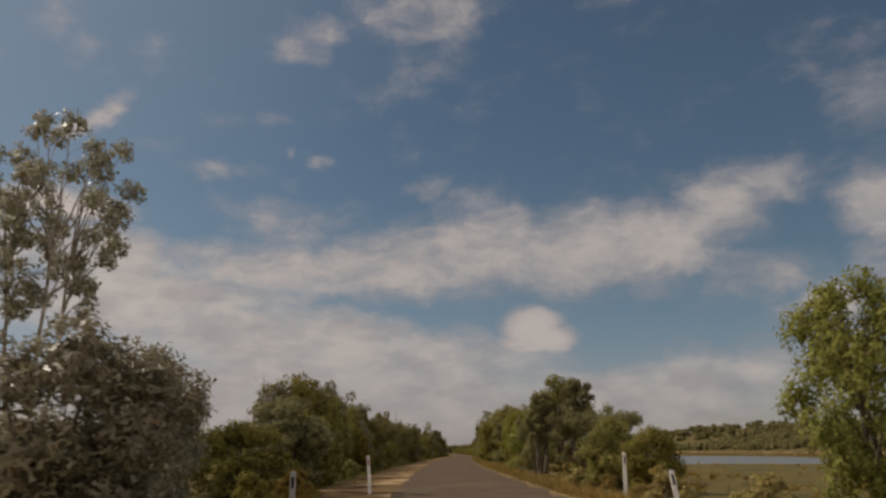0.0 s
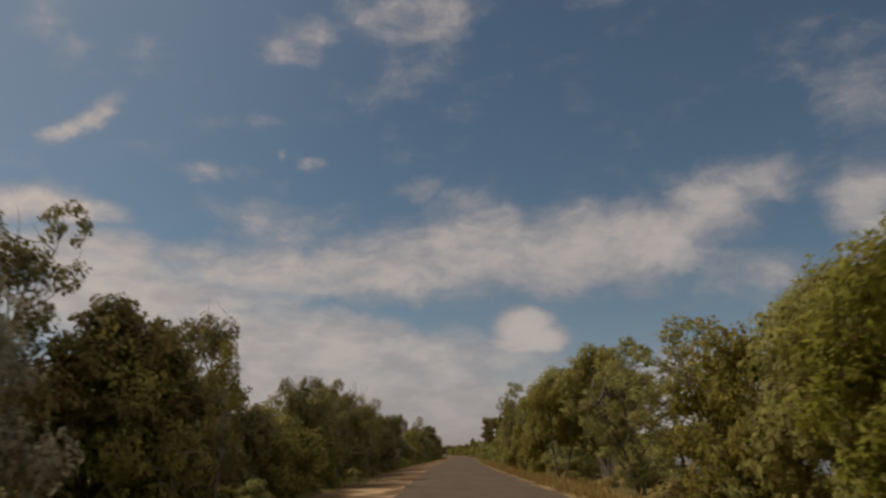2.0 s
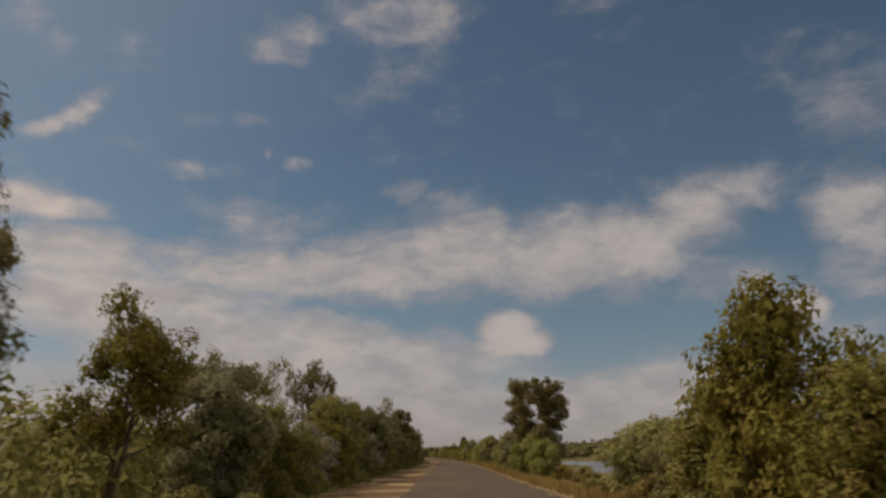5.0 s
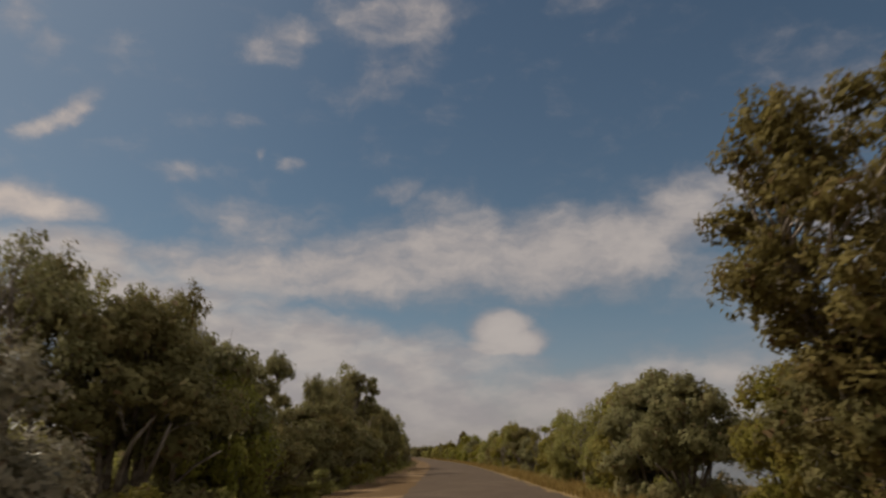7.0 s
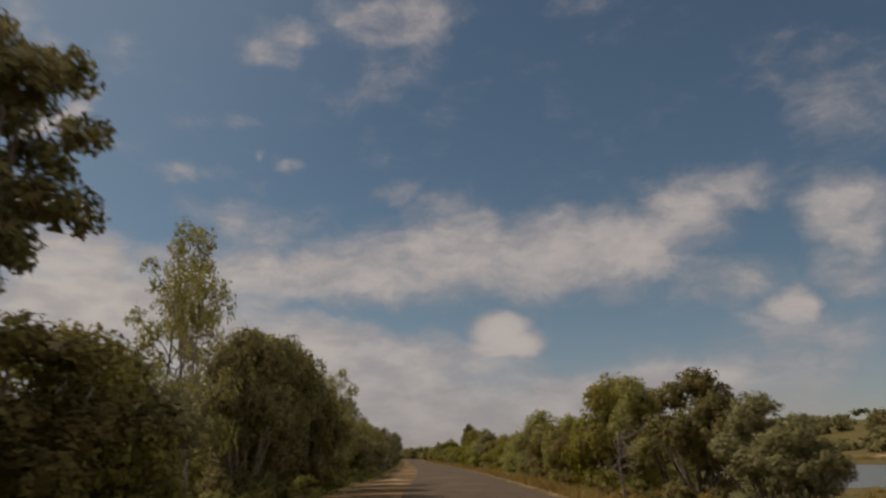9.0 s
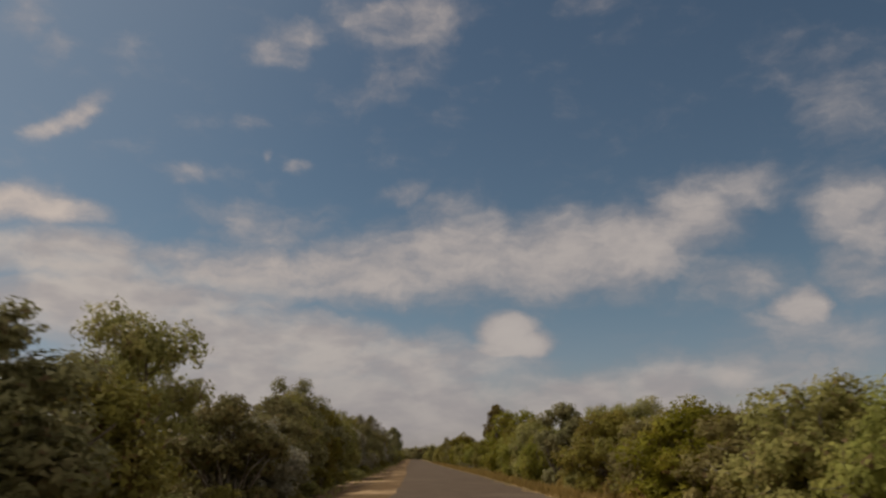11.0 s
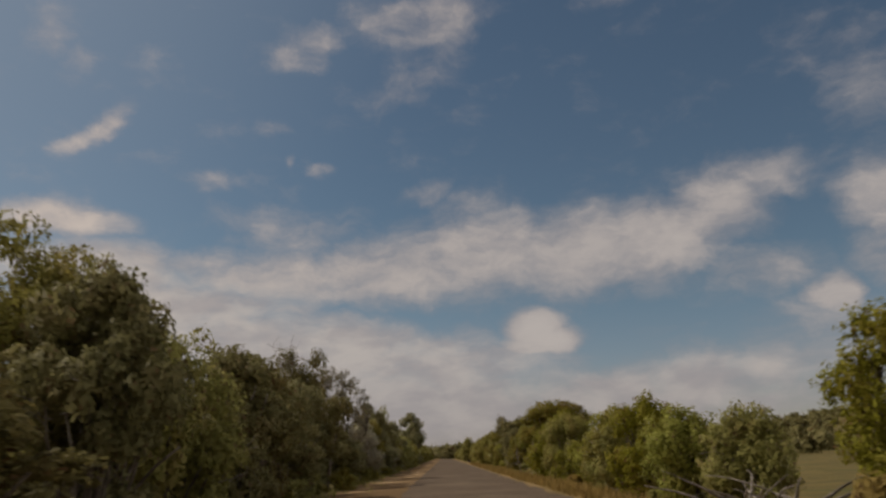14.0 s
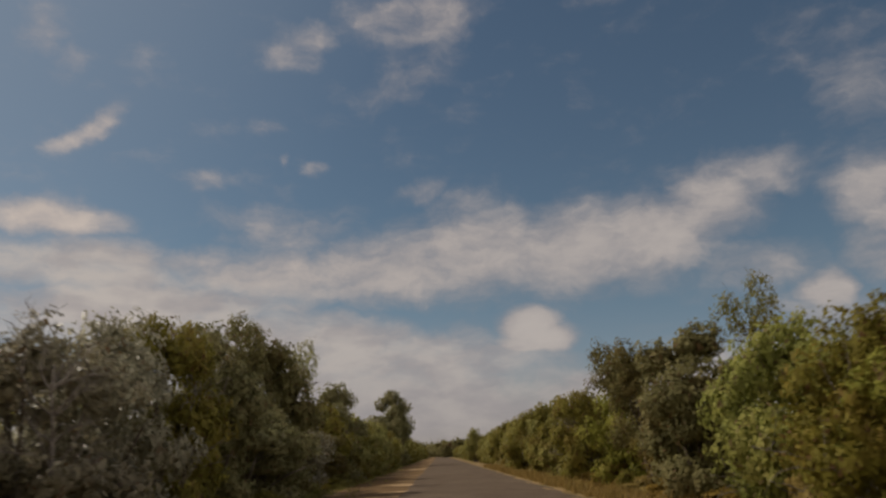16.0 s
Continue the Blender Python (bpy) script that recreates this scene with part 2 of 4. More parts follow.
WATER, n = material("lake_water")
ripple = n.noise(n.add("ShaderNodeTexCoord").outputs["Object"], 0.9, 4.0, 0.6)
relief = n.add("ShaderNodeBump", None, Strength=0.25, Distance=0.1, Height=ripple)
s = n.add("ShaderNodeBsdfPrincipled", None, Base__Color=(0.10, 0.095, 0.085, 1), Roughness=0.24, Normal=relief.outputs[0])
finish(n, s.outputs[0])

# ---- mesh helpers ----


def mesh(name, verts, faces, mat, smooth=False, normals=None):
    me = bpy.data.meshes.new(name)
    me.from_pydata(verts, [], faces)
    me.materials.append(mat)
    if smooth or normals is not None:
        me.shade_smooth()
    if normals is not None:
        me.normals_split_custom_set_from_vertices(normals)
    return me


def part(name, me, parent, label=""):
    ob = new(name, me)
    ob.parent = parent
    return tagged(ob, label)


def empty(name):
    return new(name)


def join(pieces):
    """Several (verts, faces) as one."""
    verts, faces = [], []
    for v, f in pieces:
        base = len(verts)
        verts += v
        faces += [tuple(i + base for i in face) for face in f]
    return verts, faces


def tube(points, radii, sides=6):
    """A tapered limb through the points."""
    verts, faces = [], []
    for k, (p, r) in enumerate(zip(points, radii)):
        way = (points[min(k + 1, len(points) - 1)] - points[max(k - 1, 0)]).normalized()
        side = way.orthogonal().normalized()
        other = way.cross(side)
        for j in range(sides):
            a = 2 * math.pi * j / sides
            verts.append(tuple(p + (side * math.cos(a) + other * math.sin(a)) * r))
        if k:
            for j in range(sides):
                q = (j + 1) % sides
                faces.append(((k - 1) * sides + j, (k - 1) * sides + q, k * sides + q, k * sides + j))
    faces.append(tuple(range((len(points) - 1) * sides, len(points) * sides)))
    return verts, faces


def limb(rng, start, way, length, radius, steps=5, wander=0.18, lift=0.0):
    """Points of a crooked limb."""
    points, radii, p, d = [start.copy()], [radius], start.copy(), way.normalized()
    for k in range(steps):
        d = (d + Vector([rng.gauss(0, wander) for _ in range(3)]) + Vector((0, 0, lift))).normalized()
        p = p + d * (length / steps)
        points.append(p.copy())
        radii.append(radius * (1 - 0.75 * (k + 1) / steps))
    return points, radii


def leaves(rng, clumps, count, size, slim=0.42, droop=0.0):
    """Many small leaves gathered in the clumps (x, y, z, radius, then the place of the head that they belong to), denser towards
    each clump's outside; a leaf is shaded partly with its clump and its head, as tufts of fine leaves are."""
    clumps = np.array(clumps)
    weights = clumps[:, 3] ** 2
    pick = rng.choice(len(clumps), count, p=weights / weights.sum())
    base, radius, head = clumps[pick, :3], clumps[pick, 3], clumps[pick, 4:7]
    way = rng.normal(size=(count, 3))
    way /= np.linalg.norm(way, axis=1)[:, None]
    r = radius * rng.uniform(0.1, 1.08, count) ** 0.42
    centre = base + way * r[:, None] * np.array([1.0, 1.0, 0.8])
    out = centre - head
    out /= np.linalg.norm(out, axis=1)[:, None] + 1e-6
    face = way * 0.6 + out * 0.6 + rng.normal(size=(count, 3)) * 0.45
    face[:, 2] += 0.15
    face /= np.linalg.norm(face, axis=1)[:, None]
    a = np.cross(face, rng.normal(size=(count, 3)))
    a[:, 2] -= droop
    a /= np.linalg.norm(a, axis=1)[:, None]
    b = np.cross(face, a)
    b /= np.linalg.norm(b, axis=1)[:, None]
    length = size * rng.uniform(0.6, 1.5, count)[:, None]
    corners = [centre - a * length / 2 + b * length * slim / 2, centre - a * length / 2 - b * length * slim / 2, centre + a * length / 2]
    verts = np.stack(corners, axis=1).reshape(-1, 3)
    verts[:, 2] = np.maximum(verts[:, 2], 0.0)
    tuft = way * 0.25 + out * 0.5 + face * 0.35
    tuft /= np.linalg.norm(tuft, axis=1)[:, None]
    return verts, np.arange(count * 3).reshape(-1, 3), np.repeat(tuft, 3, axis=0)


# ---- plants: built once a kind, near the origin, then copied ----


def plant(name, wood, bark, foliage, leaf):
    thing = empty(name)
    if wood:
        part("trunk", mesh("trunk", *join(wood), bark, True), thing)
    if foliage:
        verts, faces, normals = foliage
        part("crown", mesh("crown", verts.tolist(), faces.tolist(), leaf, True, normals.tolist()), thing)
    return thing


def crown(rng, r, heads, count, size, slim, core=36, droop=0.0):
    """Leaves gathered in clumps over rounded heads (x, y, z, radius), round a denser lump inside each."""
    clumps = []
    for x, y, z, radius in heads:
        k = 16
        for j in range(k):
            u = 1 - 1.7 * (j + r.random() * 0.8) / k
            a = j * 2.4 + r.uniform(-0.5, 0.5)
            q = math.sqrt(max(1 - u * u, 0))
            f = radius * r.uniform(0.55, 0.95)
            clumps.append((x + math.cos(a) * q * f, y + math.sin(a) * q * f, max(z + u * f * 0.85, 0.15), radius * r.uniform(0.22, 0.44), x, y, z - 0.3 * radius))
    verts, faces, normals = leaves(rng, clumps, count, size, slim, droop)
    if core:
        inner = [(x, y, z, radius * 0.62, x, y, z - 0.3 * radius) for x, y, z, radius in heads]
        v, f, n = leaves(rng, inner, 2 * core * len(heads), size * 1.6, 0.8)
        faces = np.concatenate([faces, f + len(verts)])
        verts, normals = np.concatenate([verts, v]), np.concatenate([normals, n])
    return verts, faces, normals


def settle(wood, heads, height):
    """Brings a tree to its height, with its crown over the origin."""
    k = height / max(h[2] + h[3] for h in heads)
    mx = (max(h[0] + h[3] for h in heads) + min(h[0] - h[3] for h in heads)) * 0.5
    my = (max(h[1] + h[3] for h in heads) + min(h[1] - h[3] for h in heads)) * 0.5
    return ([([(x - mx, y - my, z * k) for x, y, z in v], f) for v, f in wood],
            [(x - mx, y - my, z * k, q) for x, y, z, q in heads])


def make_bush(seed, leaf, height=4.0, width=5.0, count=14000, size=0.125, slim=0.6, heads=13, bark=BARK, name="bush", foot=0.45, dead=0):
    """A dense many-stemmed bush with leaves to the ground and an uneven rounded top."""
    rng, r = np.random.default_rng(seed), random.Random(seed)
    lumps, wood = [], []
    for k in range(heads):
        ring = 0 if k < 2 else 1 if k < heads * 0.5 else 2
        a = k * 2.4 + r.uniform(-0.4, 0.4)
        out = width * 0.5 * (0.12, 0.42, 0.66)[ring] * r.uniform(0.8, 1.15)
        rad = width * r.uniform(0.13, 0.2)
        top = height * (0.93, 0.68, foot)[ring] + r.random() * height * (0.07, 0.27, 0.3)[ring]
        x, y = math.cos(a) * out, math.sin(a) * out
        lumps.append((x, y, top - rad * 0.85, rad))
        if ring == 1 and top > 2.2 * rad:
            lumps.append((x * 1.0, y * 1.0, (top - rad * 0.85) * r.uniform(0.5, 0.62), rad * 1.05))
        if ring == 2:
            lumps.append((x * 0.72, y * 0.72, rad * 0.75, rad * 0.95))
        points, radii = limb(r, Vector((x * 0.2, y * 0.2, -0.03)), Vector((x * 0.8, y * 0.8, top * 0.9)), top * 0.8, 0.03 + 0.012 * height, 4, 0.12)
        wood.append(tube(points, radii, 4))
    bare = []
    for k in range(dead):
        x, y, z, rad = lumps[(k * 5 + 2) % len(lumps)]
        way = Vector((x + r.uniform(-0.6, 0.6), y + r.uniform(-0.6, 0.6), r.uniform(0.1, 1.6)))
        for _ in range(2):
            points, radii = limb(r, Vector((x * 0.75, y * 0.75, z * r.uniform(0.5, 0.9))), way, rad * r.uniform(1.5, 2.3), 0.019, 6, 0.3)
            bare.append(tube(points, radii, 4))
            fork, thin = limb(r, points[3], way + Vector((r.uniform(-1, 1), r.uniform(-1, 1), r.uniform(-0.3, 1))), rad * 0.9, 0.012, 4, 0.3)
            bare.append(tube(fork, thin, 3))
    thing = plant(name, wood + bare, bark, crown(rng, r, lumps, count, size, slim), leaf)
    stems = next(q for q in thing.children if q.name.startswith("trunk")).data
    stems.materials.append(TWIG_GREY)
    for face in list(stems.polygons)[sum(len(f) for v, f in wood):]:
        face.material_index = 1
    return thing


def make_tree(seed, leaf, height=6.0, width=4.5, count=13000, size=0.12, bark=BARK, bare=0.3, core=28, keep=1.0, twigs=0, stems=2, head=1.0):
    """A small coastal tree: crooked stems that fork, rounded heads of leaves round their ends."""
    rng, r = np.random.default_rng(seed), random.Random(seed)
    wood, heads = [], []
    for k in range(stems):
        a = r.uniform(0, 2 * math.pi)
        way = Vector((math.cos(a) * 0.2 * stems, math.sin(a) * 0.2 * stems, 1))
        points, radii = limb(r, Vector((math.cos(a) * 0.1, math.sin(a) * 0.1, -0.05)), way, height * 0.74, 0.04 + height * 0.012, 7, 0.09, 0.06)
        wood.append(tube(points, radii, 7))
        for j in range(16 // stems + 1):
            at = bare + (1.0 - bare) * (j + r.random() * 0.6) / (16 // stems + 1)
            i = min(int(at * 7), 6)
            base = points[i].lerp(points[i + 1], at * 7 - i)
            b = j * 2.4 + r.uniform(-0.5, 0.5)
            reach = width * 0.5 * r.uniform(0.4, 0.75) * (1.2 - 0.7 * abs(at - 0.55))
            bp, br = limb(r, base, Vector((math.cos(b) * 0.8, math.sin(b) * 0.8, r.uniform(0.25, 0.8))), reach, max(radii[i] * 0.55, 0.02), 5, 0.18, 0.05)
            wood.append(tube(bp, br, 4))
            if r.random() < keep:
                e = bp[-1]
                heads.append((e.x, e.y, e.z, width * r.uniform(0.13, 0.22) * head))
            for _ in range(twigs):
                q = r.choice((2, 3, 4, 5))
                tp, tr = limb(r, bp[q], Vector((r.uniform(-1, 1), r.uniform(-1, 1), r.uniform(0.2, 1.2))), r.uniform(0.5, 1.2), 0.014, 4, 0.25)
                wood.append(tube(tp, tr, 3))
        e = points[-1]
        heads.append((e.x, e.y, e.z, width * 0.2 * head))
    wood, heads = settle(wood, heads, height)
    return plant("tree", wood, bark, crown(rng, r, heads, count, size, 0.5, core), leaf)


def make_gum(seed, leaf, height=9.0, width=6.0, count=14000, size=0.12, bark=BARK_PALE, crown_from=0.5, core=14, stems=0):
    """A tall gum: bare forking stems below, rounded heads of leaves crowded above."""
    rng, r = np.random.default_rng(seed), random.Random(seed)
    wood, heads = [], []
    stems = stems or r.choice((2, 3))
    for k in range(stems):
        a = 2 * math.pi * k / stems + r.uniform(-0.5, 0.5)
        way = Vector((math.cos(a) * 0.17, math.sin(a) * 0.17, 1))
        points, radii = limb(r, Vector((math.cos(a) * 0.15, math.sin(a) * 0.15, -0.05)), way, height * 0.8, 0.08 + height * 0.007, 8, 0.07, 0.05)
        wood.append(tube(points, radii, 8))
        for j in range(10):
            at = crown_from + (1 - crown_from) * (j + r.random() * 0.5) / 10
            i = min(int(at * 8), 7)
            base = points[i].lerp(points[i + 1], at * 8 - i)
            b = j * 2.4 + k
            reach = width * 0.5 * r.uniform(0.3, 0.7)
            bp, br = limb(r, base, Vector((math.cos(b) * 0.8, math.sin(b) * 0.8, r.uniform(0.4, 0.9))), reach, max(radii[i] * 0.5, 0.025), 6, 0.16, 0.06)
            wood.append(tube(bp, br, 4))
            e = bp[-1]
            heads.append((e.x, e.y, e.z, width * r.uniform(0.10, 0.16)))
        e = points[-1]
        heads.append((e.x, e.y, e.z, width * 0.15))
    wood, heads = settle(wood, heads, height)
    return plant("gum_tree", wood, bark, crown(rng, r, heads, count, size, 0.45, core, 0.3), leaf)


def make_dome(seed, leaf, height=7.0, width=4.6, count=20000, size=0.12, bark=BARK_PALE, crown_from=0.42):
    """A tree with crooked pale stems under one dense rounded head of many clumps."""
    rng, r = np.random.default_rng(seed), random.Random(seed)
    wood, heads = [], []
    forks = []
    for k in range(2):
        a = r.uniform(0, 6.28)
        points, radii = limb(r, Vector((math.cos(a) * 0.12, math.sin(a) * 0.12, -0.05)), Vector((math.cos(a) * 0.22, math.sin(a) * 0.22, 1)), height * 0.6, 0.14, 7, 0.11, 0.05)
        wood.append(tube(points, radii, 8))
        forks.append(points)
    for j in range(24):
        u = (j + 0.5) / 24
        low = crown_from + (0.94 - crown_from) * (1 - u ** 1.6) * r.uniform(0.85, 1.0)
        rise = (low - crown_from) / (1 - crown_from)
        out = width * 0.5 * (math.sqrt(max(1 - (rise * 1.05 - 0.25) ** 2 / 0.75, 0.05))) * r.uniform(0.45, 0.8)
        a = j * 2.4 + r.uniform(-0.35, 0.35)
        radius = width * r.uniform(0.12, 0.19)
        end = Vector((math.cos(a) * out, math.sin(a) * out, height * low - radius * 0.4))
        points = forks[j % 2]
        start = points[min(3 + int(rise * 3), 6)]
        way = end - start
        steps = [start.lerp(end, q) + Vector((r.gauss(0, 0.05), r.gauss(0, 0.05), 0.25 * math.sin(q * 3.14))) for q in (0, 0.25, 0.5, 0.75, 1)]
        wood.append(tube(steps, [0.05, 0.042, 0.034, 0.026, 0.016], 5))
        heads.append((end.x, end.y, end.z, radius))
    heads.append((0, 0, height - width * 0.2, width * 0.2))
    wood, heads = settle(wood, heads, height)
    return plant("tree", wood, bark, crown(rng, r, heads, count, size, 0.5, 30), leaf)


def make_form(name, seed, leaf, height, width, profile, heads=26, head=(0.1, 0.15), count=12000, size=0.115, bark=BARK, stems=2, spread=0.2, twigs=0, core=20, girth=1.0):
    """A tree whose heads of leaves fill an outline: profile gives half widths (shares of the widest) at heights (shares of the top)."""
    rng, r = np.random.default_rng(seed), random.Random(seed)
    at, half = [p[0] for p in profile], [p[1] for p in profile]
    wood, trunks, lumps = [], [], []
    for k in range(stems):
        a = 2 * math.pi * k / stems + r.uniform(-0.5, 0.5)
        lean = spread * r.uniform(0.6, 1.2)
        points, radii = limb(r, Vector((math.cos(a) * 0.14, math.sin(a) * 0.14, -0.05)), Vector((math.cos(a) * lean, math.sin(a) * lean, 1)),
                             height * 0.78, (0.05 + 0.011 * height) * girth, 8, 0.1, 0.04)
        for q in points[3:]:
            room = float(np.interp(q.z / height, at, half)) * width * 0.36 + 0.1
            q.xy = q.xy * min(1.0, room / max(q.xy.length, 0.01))
        wood.append(tube(points, radii, 7))
        trunks.append(points)
    levels = np.linspace(at[0], at[-1], 60)
    share = np.cumsum(np.interp(levels, at, half) + 0.1)
    for k in range(heads):
        level = float(np.interp((k + r.random()) / heads * share[-1], share, levels))
        radius = width * r.uniform(*head)
        a = k * 2.4 + r.uniform(-0.5, 0.5)
        out = max(float(np.interp(level, at, half)) * width * 0.5 * math.sqrt(r.uniform(0.3, 1.0)) - radius * 0.8, 0.0)
        end = Vector((math.cos(a) * out, math.sin(a) * out, max(height * level - radius * 0.8, radius * 0.5)))
        trunk = min(trunks, key=lambda q: (q[5].xy - end.xy).length)
        start = min(trunk[1:7], key=lambda q: abs(q.z - (end.z - 0.75 * (end.xy - q.xy).length - 0.2)))
        bend = [start.lerp(end, q) + Vector((r.gauss(0, 0.06), r.gauss(0, 0.06), 0.22 * math.sin(q * 3.14) + r.gauss(0, 0.05))) for q in (0, 0.25, 0.5, 0.75, 1)]
        thick = (0.014 + 0.0035 * height) * girth
        wood.append(tube(bend, [thick * 1.3, thick, thick * 0.8, thick * 0.6, thick * 0.35], 5))
        for _ in range(twigs):
            tp, tr = limb(r, bend[r.choice((2, 3, 4))], Vector((r.uniform(-1, 1), r.uniform(-1, 1), r.uniform(0.1, 1.2))), radius * r.uniform(1.0, 2.2), 0.011, 4, 0.25)
            wood.append(tube(tp, tr, 3))
        lumps.append((end.x, end.y, end.z, radius))
    return plant(name, wood, bark, crown(rng, r, lumps, count, size, 0.5, core, 0.15), leaf)


def make_dead(seed, height=6.0):
    """A dead tree: bare grey limbs and twigs alone."""
    r = random.Random(seed)
    wood = []
    points, radii = limb(r, Vector((0, 0, -0.05)), Vector((0.1, 0.05, 1)), height * 0.85, 0.09, 8, 0.09, 0.04)
    wood.append(tube(points, radii, 7))
    for j in range(16):
        i = r.randint(3, 7)
        b = r.uniform(0, 2 * math.pi)
        bp, br = limb(r, points[i], Vector((math.cos(b), math.sin(b), r.uniform(0.6, 1.5))), height * r.uniform(0.16, 0.34), 0.035, 6, 0.2, 0.05)
        wood.append(tube(bp, br, 4))
        for _ in range(5):
            q = r.randint(2, 6)
            tp, tr = limb(r, bp[q], Vector((r.uniform(-1, 1), r.uniform(-1, 1), r.uniform(0.1, 1.3))), r.uniform(0.4, 1.0), 0.014, 4, 0.25)
            wood.append(tube(tp, tr, 3))
    return plant("dead_tree", wood, TWIG_GREY, None, None)


# ---- the ground, road, verges, lake ----


def lake_depth(s, d):
    """How far inside the lake a place lies: above 0 is water."""
    edge = 15 + 4 * math.sin(s * 0.06) + 2.5 * math.sin(s * 0.17 + 1)
    far = 100 + 12 * math.sin(s * 0.02 + 2)
    return min(d - edge, far - d, (s - 84) * 0.6 - 0.12 * d, 330 - s - 0.012 * (d - 55) ** 2)


def lagoon_depth(s, d):
    """The same for the small lagoon on the other side of the road."""
    return min(-d - 34 - 3 * math.sin(s * 0.05), 78 + d + 3 * math.sin(s * 0.08), s - 25, 170 - s - 0.02 * (d + 56) ** 2)


def ground_z(s, d):
    side = abs(d - 1.15)
    z = -0.06 - 0.10 * min(max(side - 2.6, 0), 2.0) / 2.0
    z += 0.05 * math.sin(s * 0.7 + d) * min(max(side - 4.5, 0), 1.0)
    if d > 0:
        z -= 1.4 * min(max(lake_depth(s, d) * 0.12, 0), 1)
        rise = max(d - 118, 0)
        z += 23 * (1 - math.exp(-(rise / 75) ** 1.4)) * (0.88 + 0.12 * math.sin(s * 0.011 + 0.7)) if rise else 0
    else:
        z -= 1.4 * min(max(lagoon_depth(s, d) * 0.12, 0), 1)
        rise = max(-d - 90, 0)
        z += 15 * (1 - math.exp(-(rise / 90) ** 1.4)) if rise else 0
    return z


def sheet(name, s_values, d_values, mat, height, label, category):
    verts = []
    for s in s_values:
        for d in d_values:
            dd = d(s) if callable(d) else d
            x, y, _ = along(s, dd)
            verts.append((x, y, height(s, dd)))
    wide = len(d_values)
    faces = [(i * wide + j, i * wide + j + 1, (i + 1) * wide + j + 1, (i + 1) * wide + j)
             for i in range(len(s_values) - 1) for j in range(wide - 1)]
    return tagged(new(name, mesh(name, verts, faces, mat, True)), label, category, "", "structure")


s_fine = [-150 + 3 * k for k in range(215)] + [500, 520, 550, 600, 700, 850, 1100, 1500, 2200, 3100]
d_fine = [-1600, -900, -500, -300, -220, -180, -150, -125, -105, -90, -70, -50, -35, -25, -18, -13, -9, -7, -5.5, -4.5, -3.6, -2.8, -1.6,
          1.15, 3.9, 4.6, 5.4, 6.4, 7.6, 9, 11, 13, 15, 17, 19, 22, 26, 32, 40, 55, 75, 88, 95, 102, 110, 118, 130, 145, 160, 180, 205, 240, 300, 420, 700, 1600]
sheet("ground", s_fine, d_fine, EARTH, ground_z, "brown heath ground with sandy soil and dry grass", "ground")


def wavy(base, size, phase):
    return lambda s: base + size * (math.sin(s * 0.9 + phase) + 0.7 * math.sin(s * 2.3 + phase * 2) + 0.5 * math.sin(s * 0.23 + phase))


s_road = [-150 + 0.75 * k for k in range(880)] + [512, 530, 560, 600, 700, 900, 1300, 2000, 3000]
ROAD_LEFT, ROAD_RIGHT = -1.3, 3.8
sheet("road", s_road, [wavy(ROAD_LEFT, 0.05, 0.3), 0.2, 1.15, 2.2, wavy(ROAD_RIGHT, 0.08, 1.7)], ASPHALT,
      lambda s, d: 0.0 - 0.012 * (d - 1.15) ** 2 * 0.5, "worn grey-brown asphalt country road with no markings", "road")
sheet("sand_shoulder", s_road, [wavy(-4.3, 0.22, 2.0), -3.4, -2.4, ROAD_LEFT + 0.25], SAND,
      lambda s, d: -0.045 + 0.012 * math.sin(s * 1.3 + d * 2) - 0.04 * max(-d - 2.2, 0), "pale sandy road shoulder with leaf litter", "shoulder")
sheet("gravel_verge", s_road, [ROAD_RIGHT - 0.25, 4.3, 5.1, wavy(6.0, 0.25, 0.9)], VERGE,
      lambda s, d: -0.045 + 0.012 * math.sin(s * 1.1 + d * 2) - 0.045 * max(d - 4, 0), "ochre sandy verge with dry grass", "shoulder")

sheet("lakeside_track", [20 + 6 * k for k in range(75)], [wavy(124, 0.6, 0.4), 127, wavy(130, 0.6, 1.4)], SAND,
      lambda s, d: ground_z(s, d) + 0.12, "pale sandy track along the foot of the hill", "track")

s_lake = [45 + 4 * k for k in range(75)]
sheet("lake", s_lake, [10, 30, 60, 118], WATER, lambda s, d: -0.42, "calm grey lake water behind the roadside trees", "lake")

sheet("lagoon", [15 + 4 * k for k in range(42)], [-84, -60, -45, -28], WATER, lambda s, d: -0.42, "calm grey lagoon water beyond the open heath", "lagoon")
sheet("lagoon_track", [0 + 6 * k for k in range(35)], [wavy(-86, 0.5, 0.4), -84.5, wavy(-83, 0.5, 1.4)], SAND,
      lambda s, d: ground_z(s, d) + 0.12, "pale sandy track behind the lagoon", "track")

